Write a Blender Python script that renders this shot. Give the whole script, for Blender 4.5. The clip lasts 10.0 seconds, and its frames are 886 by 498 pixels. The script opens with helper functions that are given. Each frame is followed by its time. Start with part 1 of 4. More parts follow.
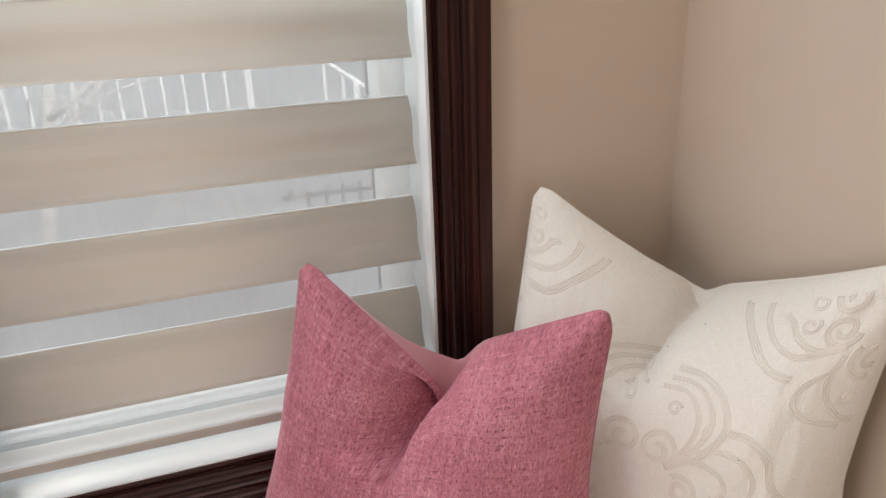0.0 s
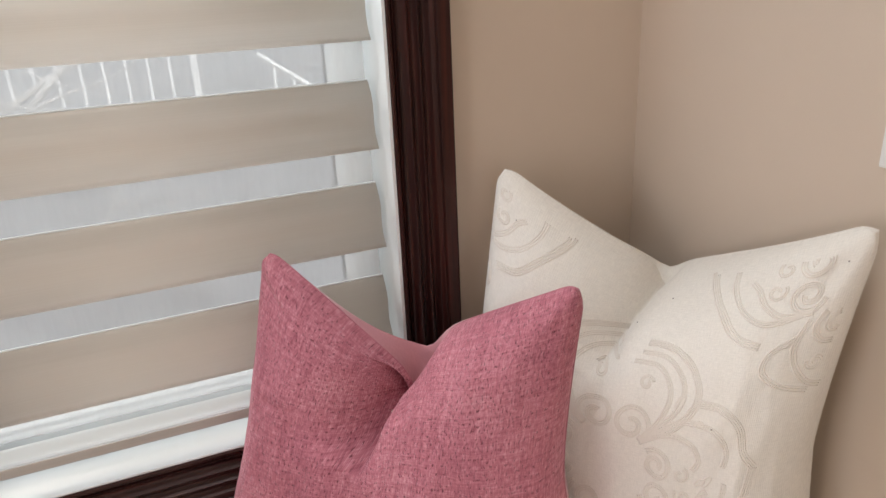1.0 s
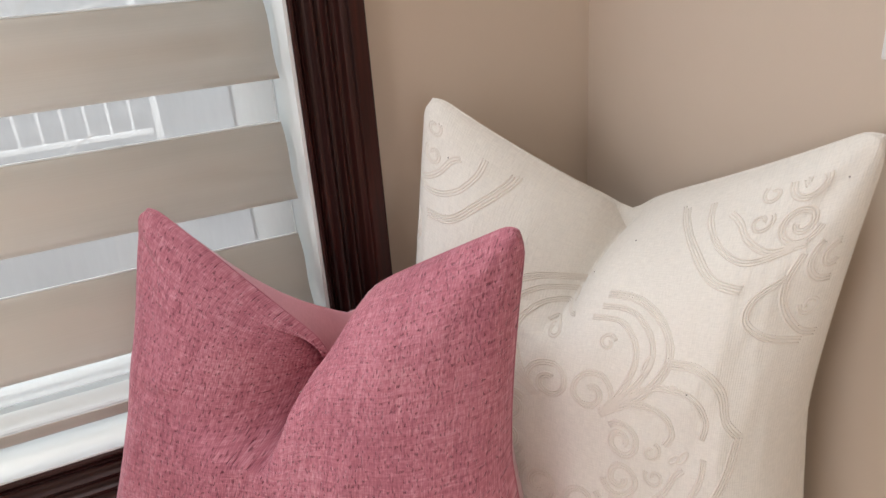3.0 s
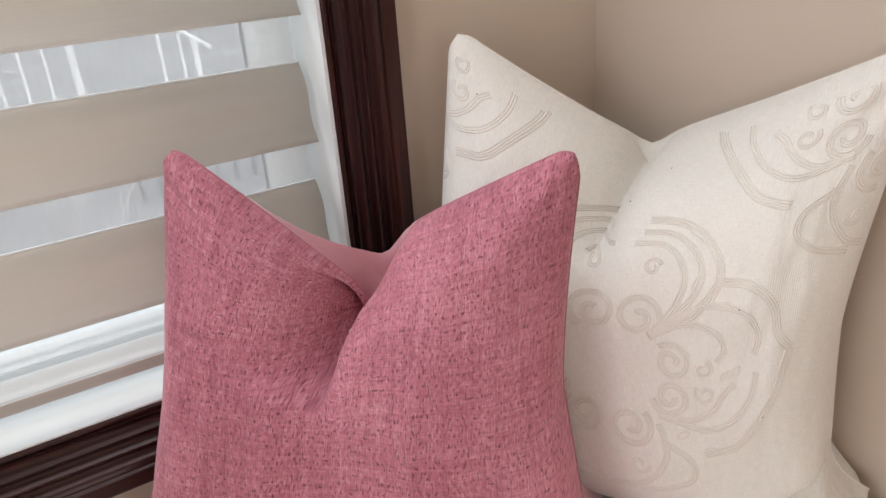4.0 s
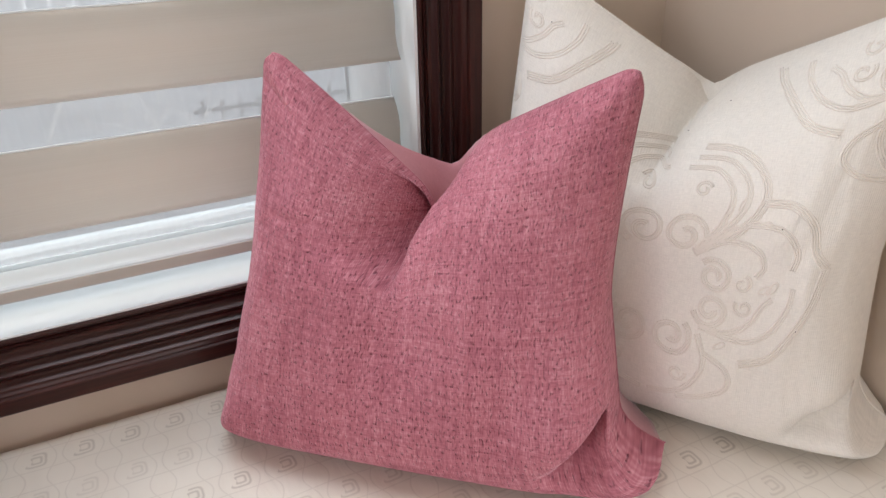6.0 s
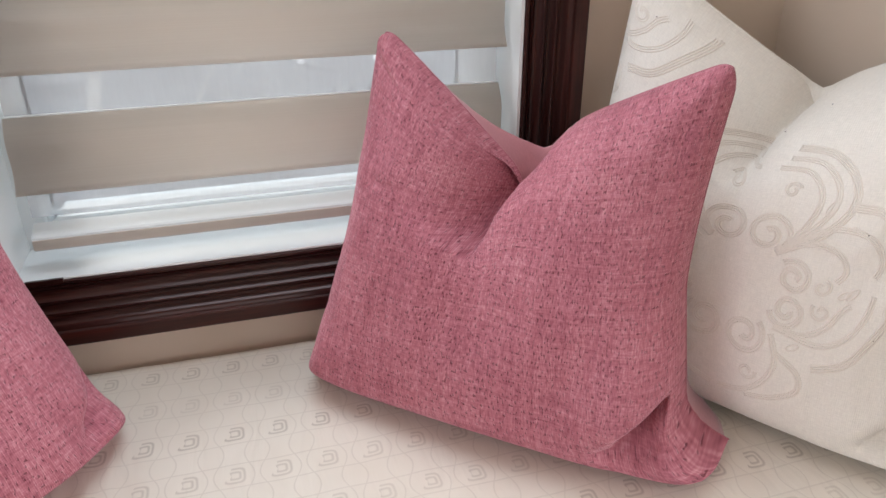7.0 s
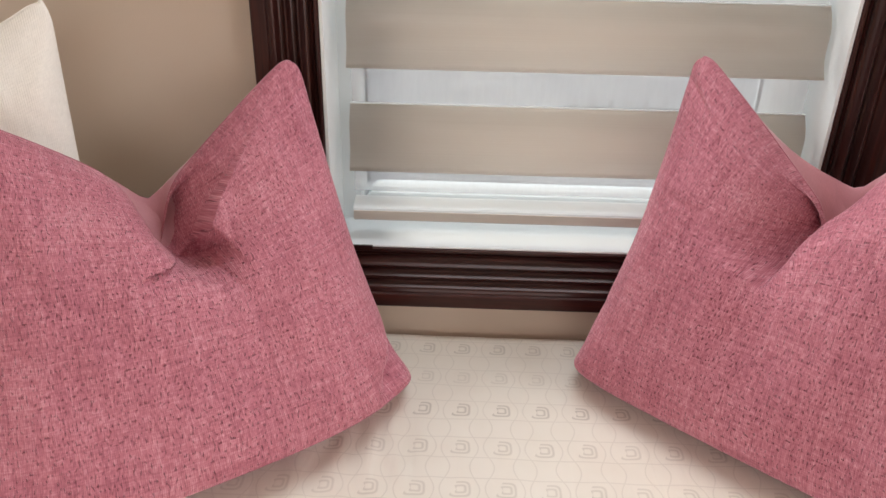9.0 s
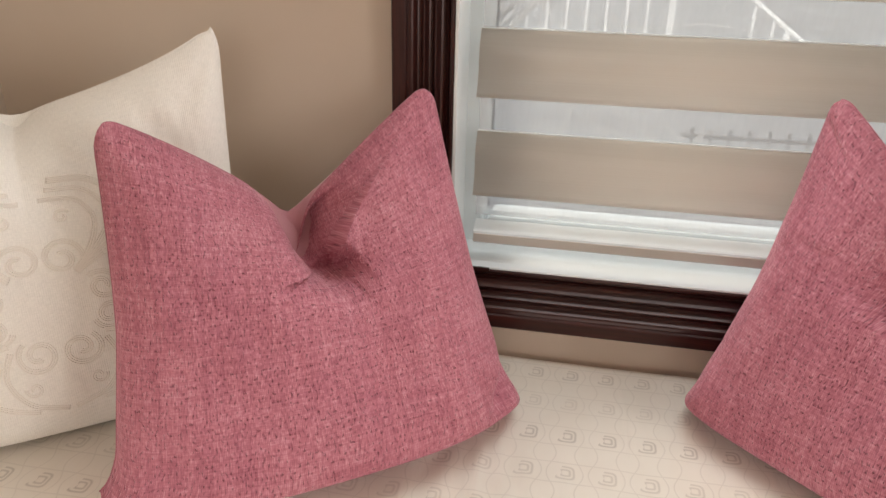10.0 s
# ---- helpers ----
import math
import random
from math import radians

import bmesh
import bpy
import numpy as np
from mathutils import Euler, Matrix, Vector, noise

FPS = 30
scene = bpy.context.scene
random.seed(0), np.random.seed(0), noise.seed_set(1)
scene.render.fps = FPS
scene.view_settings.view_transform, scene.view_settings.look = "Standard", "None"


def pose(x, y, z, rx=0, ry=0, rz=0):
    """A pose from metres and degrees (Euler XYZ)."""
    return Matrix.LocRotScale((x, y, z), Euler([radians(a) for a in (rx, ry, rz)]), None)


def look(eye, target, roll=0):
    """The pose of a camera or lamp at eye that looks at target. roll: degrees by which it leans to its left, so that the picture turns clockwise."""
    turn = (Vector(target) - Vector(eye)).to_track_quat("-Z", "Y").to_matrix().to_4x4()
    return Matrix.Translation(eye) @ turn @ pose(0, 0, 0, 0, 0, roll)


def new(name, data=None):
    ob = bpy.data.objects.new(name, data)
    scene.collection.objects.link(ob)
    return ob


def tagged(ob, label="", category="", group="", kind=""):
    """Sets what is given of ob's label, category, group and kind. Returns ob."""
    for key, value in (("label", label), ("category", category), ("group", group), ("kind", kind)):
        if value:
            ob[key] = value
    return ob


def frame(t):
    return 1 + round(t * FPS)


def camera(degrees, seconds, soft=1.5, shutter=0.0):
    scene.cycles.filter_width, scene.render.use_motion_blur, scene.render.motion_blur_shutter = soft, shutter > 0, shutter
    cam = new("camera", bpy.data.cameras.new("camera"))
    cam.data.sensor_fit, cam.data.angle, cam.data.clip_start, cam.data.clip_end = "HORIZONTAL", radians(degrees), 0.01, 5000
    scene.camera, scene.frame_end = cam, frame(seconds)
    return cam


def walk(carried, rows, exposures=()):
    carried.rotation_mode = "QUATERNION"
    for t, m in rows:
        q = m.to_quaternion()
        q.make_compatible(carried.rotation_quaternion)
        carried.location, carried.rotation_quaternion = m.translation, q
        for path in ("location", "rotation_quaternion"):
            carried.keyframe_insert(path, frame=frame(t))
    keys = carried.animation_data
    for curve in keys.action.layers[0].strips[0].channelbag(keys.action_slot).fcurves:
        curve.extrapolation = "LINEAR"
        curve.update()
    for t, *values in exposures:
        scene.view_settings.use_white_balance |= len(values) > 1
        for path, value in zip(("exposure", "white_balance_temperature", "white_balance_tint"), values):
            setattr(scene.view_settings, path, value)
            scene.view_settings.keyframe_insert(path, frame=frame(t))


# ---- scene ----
cam = camera(62.7, 10.0)
METRES, EYE, TILT, LEAN, TURN = 0.85, 1.40, 0.0, 0.0, -19.0
EXPO = 0.82
ROWS = [
    (0.0, 0.0, 0.0, 0.0, -0.71, -21.44, 1.8),
    (0.5, -0.0189, 0.0003, -0.0141, -2.69, -21.53, 1.92),
    (1.0, -0.0165, 0.0031, -0.0372, -4.53, -21.28, 2.41),
    (1.5, 0.0499, 0.0818, -0.0693, -5.47, -21.45, 2.94),
    (2.0, 0.1135, 0.1463, -0.104, -5.32, -21.95, 3.35),
    (2.5, 0.1139, 0.1635, -0.1404, -5.53, -22.33, 3.64),
    (4.0, -0.0819, 0.1843, -0.2222, -13.01, -24.78, 3.69),
    (4.5, -0.1084, 0.1857, -0.2557, -14.29, -25.76, 3.46),
    (5.0, -0.124, 0.1608, -0.2721, -14.51, -26.33, 2.92),
    (5.5, -0.1553, 0.1092, -0.2688, -12.25, -26.5, 2.06),
    (7.0, -0.0934, -0.0125, -0.2775, 2.73, -26.58, 0.09),
    (7.5, -0.1212, -0.0404, -0.2742, 7.19, -26.65, -0.32),
    (8.0, -0.1668, -0.0659, -0.2726, 11.79, -26.56, -0.76),
    (8.5, -0.1916, -0.0904, -0.2674, 16.42, -26.29, -0.97),
    (9.0, -0.219, -0.1109, -0.2581, 20.77, -25.91, -1.12),
    (9.5, -0.2246, -0.1336, -0.2436, 25.42, -25.37, -1.22),
    (10.0, -0.233, -0.1544, -0.2303, 29.59, -24.69, -1.18),
]
walk(cam, [(t, pose(0, 0, EYE, TILT, LEAN, TURN) @ pose(METRES * x, METRES * y, METRES * z, 90 + pitch, roll, yaw)) for t, x, y, z, yaw, pitch, roll in ROWS],
     [(0.0, EXPO - 0.08, 6500, 10), (2.5, EXPO, 6450, 10), (4.5, EXPO + 0.04, 6250, 10), (5.5, EXPO + 0.06, 6200, 10), (7.0, EXPO + 0.0, 6200, 10), (8.5, EXPO + 0.14, 6350, 10), (10.0, EXPO + 0.0, 6850, 10)])

# ---- world and light ----
world = bpy.data.worlds.new("overcast_sky")
scene.world = world
world.use_nodes = True
wn = world.node_tree
sky = wn.nodes.new("ShaderNodeTexSky")
sky.sky_type = "NISHITA"
sky.sun_disc = False
sky.sun_elevation = radians(38)
sky.sun_rotation = radians(150)
sky.dust_density = 4.0
grey_sky = wn.nodes.new("ShaderNodeHueSaturation")
grey_sky.inputs["Saturation"].default_value = 0.35
wn.links.new(sky.outputs["Color"], grey_sky.inputs["Color"])
wn.links.new(grey_sky.outputs["Color"], wn.nodes["Background"].inputs["Color"])
wn.nodes["Background"].inputs["Strength"].default_value = 0.15

sun = new("sun", bpy.data.lights.new("sun", "SUN"))
sun.data.energy, sun.data.angle, sun.data.color = 1.5, radians(25), (1.0, 0.96, 0.9)
sun.matrix_world = look((-3.2, 5.5, 5.0), (0, 0, 0))


def window_light(name, m, w, h, power, colour):
    lamp = new(name, bpy.data.lights.new(name, "AREA"))
    lamp.data.shape, lamp.data.size, lamp.data.size_y = "RECTANGLE", w, h
    lamp.data.energy, lamp.data.color = power, colour
    lamp.matrix_world = m
    return lamp


# unseen side windows, inferred from the pillows' shading, and an added weak south fill
window_light("west_window_daylight", look((-2.76, -0.50, 1.30), (0.2, 0.85, 0.80)), 1.45, 1.6, 19, (0.98, 0.98, 1.0))
window_light("east_window_daylight", look((2.26, -0.50, 1.30), (-0.6, 0.75, 0.80)), 1.45, 1.6, 21, (0.99, 0.98, 1.0))
window_light("south_fill", look((-0.3, -3.55, 1.0), (-0.2, 1.0, 0.80)), 2.7, 1.85, 1.2, (0.98, 0.98, 1.0))

# sky light in the upper part of this window's opening
window_light("window_skylight", look((-0.035, 1.032, 1.70), (-0.12, 0.0, 0.6)), 0.72, 0.50, 4.5, (0.84, 0.93, 1.0))

# ---- materials ----


def mat(name, colour=(0.8, 0.8, 0.8), rough=0.5, metal=0.0):
    m = bpy.data.materials.new(name)
    m.use_nodes = True
    b = m.node_tree.nodes["Principled BSDF"]
    b.inputs["Base Color"].default_value = (*colour, 1)
    b.inputs["Roughness"].default_value = rough
    b.inputs["Metallic"].default_value = metal
    return m, m.node_tree, b


def link(nt, a, b):
    nt.links.new(a, b)


def coords(nt, which="Object", scale=(1, 1, 1), turn=(0, 0, 0)):
    c = nt.nodes.new("ShaderNodeTexCoord")
    mp = nt.nodes.new("ShaderNodeMapping")
    mp.inputs["Scale"].default_value = scale
    mp.inputs["Rotation"].default_value = turn
    link(nt, c.outputs[which], mp.inputs["Vector"])
    return mp.outputs["Vector"]


def grain(nt, vec, scale, detail=3.0, rough=0.55, distort=0.0):
    n = nt.nodes.new("ShaderNodeTexNoise")
    n.inputs["Scale"].default_value = scale
    n.inputs["Detail"].default_value = detail
    n.inputs["Roughness"].default_value = rough
    n.inputs["Distortion"].default_value = distort
    link(nt, vec, n.inputs["Vector"])
    return n.outputs["Fac"]


def ramp(nt, fac, stops):
    r = nt.nodes.new("ShaderNodeValToRGB")
    els = r.color_ramp.elements
    while len(els) < len(stops):
        els.new(0.5)
    for e, (p, c) in zip(els, stops):
        e.position = p
        e.color = (*c, 1) if len(c) == 3 else c
    link(nt, fac, r.inputs["Fac"])
    return r.outputs["Color"]


def calc(nt, op, a, b=None, clamp=False):
    n = nt.nodes.new("ShaderNodeMath")
    n.operation, n.use_clamp = op, clamp
    for i, v in enumerate((a, b)):
        if v is None:
            continue
        if isinstance(v, (int, float)):
            n.inputs[i].default_value = v
        else:
            link(nt, v, n.inputs[i])
    return n.outputs[0]


def blend(nt, fac, a, b, mode="MIX"):
    n = nt.nodes.new("ShaderNodeMix")
    n.data_type, n.blend_type = "RGBA", mode
    for i, v in ((0, fac), (6, a), (7, b)):
        if isinstance(v, (int, float)):
            n.inputs[i].default_value = v
        elif isinstance(v, tuple):
            n.inputs[i].default_value = (*v, 1)
        else:
            link(nt, v, n.inputs[i])
    return n.outputs[2]


def relief(nt, height, b, strength=0.3, dist=0.001, below=None):
    n = nt.nodes.new("ShaderNodeBump")
    n.inputs["Strength"].default_value = strength
    n.inputs["Distance"].default_value = dist
    link(nt, height, n.inputs["Height"])
    if below:
        link(nt, below, n.inputs["Normal"])
    link(nt, n.outputs["Normal"], b.inputs["Normal"])
    return n.outputs["Normal"]


def painted(name, c, rough=0.5, spread=0.05, bump=0.15, size=1.0):
    """Paint with faint mottling and roller stipple."""
    m, nt, b = mat(name, c, rough)
    v = coords(nt)
    big = grain(nt, v, 2.5 / size, 4)
    lo, hi = tuple(x * (1 - spread) for x in c), tuple(min(1, x * (1 + spread)) for x in c)
    link(nt, ramp(nt, big, [(0.3, lo), (0.7, hi)]), b.inputs["Base Color"])
    fine = grain(nt, v, 420 / size, 2)
    relief(nt, fine, b, bump, 0.0006)
    return m


WALL = painted("beige_wall_paint", (0.63, 0.52, 0.42), 0.6, 0.035, 0.2)
WHITE_TRIM = painted("white_semi_gloss_paint", (0.81, 0.84, 0.84), 0.35, 0.03, 0.06)
SILL_WHITE = painted("white_sill_paint", (0.82, 0.845, 0.85), 0.3, 0.04, 0.08)
VINYL = painted("white_vinyl_frame", (0.80, 0.85, 0.86), 0.35, 0.02, 0.03)
CEILING = painted("white_ceiling_paint", (0.80, 0.78, 0.74), 0.8, 0.03, 0.2)
PLASTIC = painted("white_switch_plastic", (0.82, 0.81, 0.79), 0.25, 0.02, 0.0)


def make_mahogany():
    m, nt, b = mat("dark_mahogany_varnish", (0.03, 0.008, 0.006), 0.22)
    v = coords(nt, "UV", (60, 2.5, 1))
    streak = grain(nt, v, 1.0, 6, 0.65, 0.6)
    big = grain(nt, coords(nt, "UV", (9, 1.6, 1)), 1.0, 3)
    c = ramp(nt, streak, [(0.30, (0.008, 0.003, 0.003)), (0.52, (0.032, 0.008, 0.006)), (0.72, (0.10, 0.020, 0.013))])
    link(nt, blend(nt, calc(nt, "MULTIPLY", big, 0.7), c, (0.012, 0.004, 0.004)), b.inputs["Base Color"])
    link(nt, ramp(nt, big, [(0.3, (0.27,) * 3), (0.75, (0.42,) * 3)]), b.inputs["Roughness"])
    b.inputs["Specular IOR Level"].default_value = 0.40
    b.inputs["Specular Tint"].default_value = (1.0, 0.72, 0.68, 1)
    b.inputs["Coat Weight"].default_value = 0.16
    b.inputs["Coat Roughness"].default_value = 0.14
    b.inputs["Coat Tint"].default_value = (1.0, 0.8, 0.76, 1)
    relief(nt, streak, b, 0.25, 0.0006)
    return m


MAHOGANY = make_mahogany()


def make_chenille(name, dark, mid, light):
    """Slubby chenille: short upright loops, rows of dark pits, cross slubs and worn pile."""
    m, nt, b = mat(name, mid, 0.9)
    bend = nt.nodes.new("ShaderNodeVectorMath")
    bend.operation = "MULTIPLY_ADD"
    drift = nt.nodes.new("ShaderNodeTexNoise")
    drift.inputs["Scale"].default_value = 38
    link(nt, coords(nt, "UV"), drift.inputs["Vector"])
    link(nt, drift.outputs["Color"], bend.inputs[0])
    bend.inputs[1].default_value = (0.0022, 0.0022, 0)
    link(nt, coords(nt, "UV"), bend.inputs[2])

    def stretched(x, y):
        mp = nt.nodes.new("ShaderNodeMapping")
        mp.inputs["Scale"].default_value = (x, y, 1)
        link(nt, bend.outputs[0], mp.inputs["Vector"])
        return mp.outputs["Vector"]

    sep = nt.nodes.new("ShaderNodeSeparateXYZ")
    link(nt, bend.outputs[0], sep.inputs[0])
    yarn = calc(nt, "ADD", 0.5, calc(nt, "MULTIPLY", calc(nt, "SINE", calc(nt, "MULTIPLY", sep.outputs[0], 2700)), 0.5))
    strokes = grain(nt, stretched(430, 95), 1.0, 1.5, 0.5)
    cross = grain(nt, stretched(80, 420), 1.0, 1.5, 0.5)
    slub_v = grain(nt, stretched(120, 8), 1.0, 2, 0.6)
    slub_h = grain(nt, stretched(8, 140), 1.0, 2, 0.6)
    pits = grain(nt, stretched(400, 150), 1.0, 0, 0.4)
    worn = grain(nt, coords(nt, "UV", (7, 5, 1)), 1.0, 4, 0.6, 0.5)
    weave = calc(nt, "ADD", calc(nt, "MULTIPLY", strokes, 0.28), calc(nt, "MULTIPLY", cross, 0.17))
    weave = calc(nt, "ADD", weave, calc(nt, "ADD", calc(nt, "MULTIPLY", slub_v, 0.19), calc(nt, "MULTIPLY", slub_h, 0.155)))
    weave = calc(nt, "ADD", weave, calc(nt, "MULTIPLY", yarn, 0.045))
    weave = calc(nt, "ADD", weave, calc(nt, "MULTIPLY", worn, 0.16))
    c = ramp(nt, weave, [(0.29, dark), (0.505, mid), (0.72, light)])
    hole = ramp(nt, pits, [(0.24, (1.0,) * 3), (0.34, (0.0,) * 3)])
    c = blend(nt, calc(nt, "MULTIPLY", hole, 0.5), c, tuple(x * 0.5 for x in dark))
    link(nt, c, b.inputs["Base Color"])
    b.inputs["Sheen Weight"].default_value = 0.6
    b.inputs["Sheen Roughness"].default_value = 0.28
    b.inputs["Sheen Tint"].default_value = (1.0, 0.62, 0.69, 1)
    b.inputs["Specular IOR Level"].default_value = 0.1
    h = calc(nt, "ADD", weave, calc(nt, "MULTIPLY", yarn, 0.03))
    h = calc(nt, "SUBTRACT", h, calc(nt, "MULTIPLY", hole, 0.45))
    relief(nt, h, b, 1.0, 0.0030)
    return m


CHENILLE = make_chenille("dusty_rose_chenille", (0.15, 0.028, 0.047), (0.485, 0.172, 0.216), (0.80, 0.44, 0.475))


def make_plain_cloth(name, c, thread=900, sheen=0.3, bump=0.3, rib=0):
    m, nt, b = mat(name, c, 0.8)
    warp = grain(nt, coords(nt, "UV", (thread, thread * 0.12, 1)), 1.0, 2)
    weft = grain(nt, coords(nt, "UV", (thread * 0.12, thread, 1)), 1.0, 2)
    big = grain(nt, coords(nt, "UV", (5, 5, 1)), 1.0, 4)
    f = calc(nt, "ADD", calc(nt, "MULTIPLY", warp, 0.5), calc(nt, "MULTIPLY", weft, 0.5))
    col = ramp(nt, f, [(0.35, tuple(x * 0.9 for x in c)), (0.65, tuple(min(1, x * 1.06) for x in c))])
    col = blend(nt, calc(nt, "MULTIPLY", big, 0.35), col, tuple(x * w for x, w in zip(c, (0.95, 0.90, 0.84))))
    link(nt, col, b.inputs["Base Color"])
    b.inputs["Sheen Weight"].default_value = sheen
    b.inputs["Specular IOR Level"].default_value = 0.2
    if rib:
        # fine upright ribs
        sep = nt.nodes.new("ShaderNodeSeparateXYZ")
        link(nt, coords(nt, "UV"), sep.inputs[0])
        f = calc(nt, "ADD", f, calc(nt, "MULTIPLY", calc(nt, "SINE", calc(nt, "MULTIPLY", sep.outputs[0], rib)), 0.30))
    relief(nt, f, b, bump, 0.0007)
    return m


ROSE_BACK = make_plain_cloth("smooth_rose_backing", (0.50, 0.235, 0.265), 1000, 0.4)
IVORY = make_plain_cloth("ivory_cotton_linen", (0.855, 0.815, 0.755), 800, 0.2, 0.5, 2300)
CORD = make_plain_cloth("pale_beige_embroidery_cord", (0.828, 0.772, 0.705), 500, 0.3, 0.4)
WELT = make_plain_cloth("rose_seam_welt", (0.47, 0.17, 0.215), 700, 0.5)


def make_vane():
    m, nt, b = mat("cream_shade_fabric", (0.66, 0.595, 0.51), 0.75)
    v = coords(nt, "Object", (3, 400, 900))
    f = grain(nt, v, 1.0, 2)
    soft = grain(nt, coords(nt, "Object", (4, 4, 9)), 1.0, 3)
    c = ramp(nt, f, [(0.3, (0.78, 0.735, 0.68)), (0.7, (0.86, 0.82, 0.77))])
    c = blend(nt, calc(nt, "MULTIPLY", soft, 0.3), c, (0.68, 0.635, 0.58))
    link(nt, c, b.inputs["Base Color"])
    relief(nt, f, b, 0.15, 0.0004)
    tr = nt.nodes.new("ShaderNodeBsdfTranslucent")
    tr.inputs["Color"].default_value = (0.78, 0.73, 0.67, 1)
    mx = nt.nodes.new("ShaderNodeMixShader")
    mx.inputs[0].default_value = 0.6
    link(nt, b.outputs[0], mx.inputs[1])
    link(nt, tr.outputs[0], mx.inputs[2])
    link(nt, mx.outputs[0], nt.nodes["Material Output"].inputs["Surface"])
    return m


VANE = make_vane()


def make_sheer():
    m, nt, b = mat("white_sheer_voile", (0.86, 0.87, 0.88), 0.8)
    tr = nt.nodes.new("ShaderNodeBsdfTranslucent")
    tr.inputs["Color"].default_value = (0.86, 0.88, 0.90, 1)
    clear = nt.nodes.new("ShaderNodeBsdfTransparent")
    cloth, mx = nt.nodes.new("ShaderNodeMixShader"), nt.nodes.new("ShaderNodeMixShader")
    cloth.inputs[0].default_value = 0.5
    link(nt, b.outputs[0], cloth.inputs[1])
    link(nt, tr.outputs[0], cloth.inputs[2])
    f = grain(nt, coords(nt, "Object", (160, 160, 30)), 1.0, 2)
    link(nt, ramp(nt, f, [(0.3, (0.43,) * 3), (0.7, (0.45,) * 3)]), mx.inputs[0])
    link(nt, clear.outputs[0], mx.inputs[1])
    link(nt, cloth.outputs[0], mx.inputs[2])
    link(nt, mx.outputs[0], nt.nodes["Material Output"].inputs["Surface"])
    return m


SHEER = make_sheer()


def make_glass():
    m, nt, b = mat("window_glass", (1, 1, 1), 0.02)
    clear, gloss = nt.nodes.new("ShaderNodeBsdfTransparent"), nt.nodes.new("ShaderNodeBsdfGlossy")
    clear.inputs["Color"].default_value = (0.95, 0.97, 0.97, 1)
    gloss.inputs["Roughness"].default_value = 0.02
    fr, mx = nt.nodes.new("ShaderNodeFresnel"), nt.nodes.new("ShaderNodeMixShader")
    fr.inputs["IOR"].default_value = 1.45
    link(nt, fr.outputs[0], mx.inputs[0])
    link(nt, clear.outputs[0], mx.inputs[1])
    link(nt, gloss.outputs[0], mx.inputs[2])
    link(nt, mx.outputs[0], nt.nodes["Material Output"].inputs["Surface"])
    return m


GLASS = make_glass()


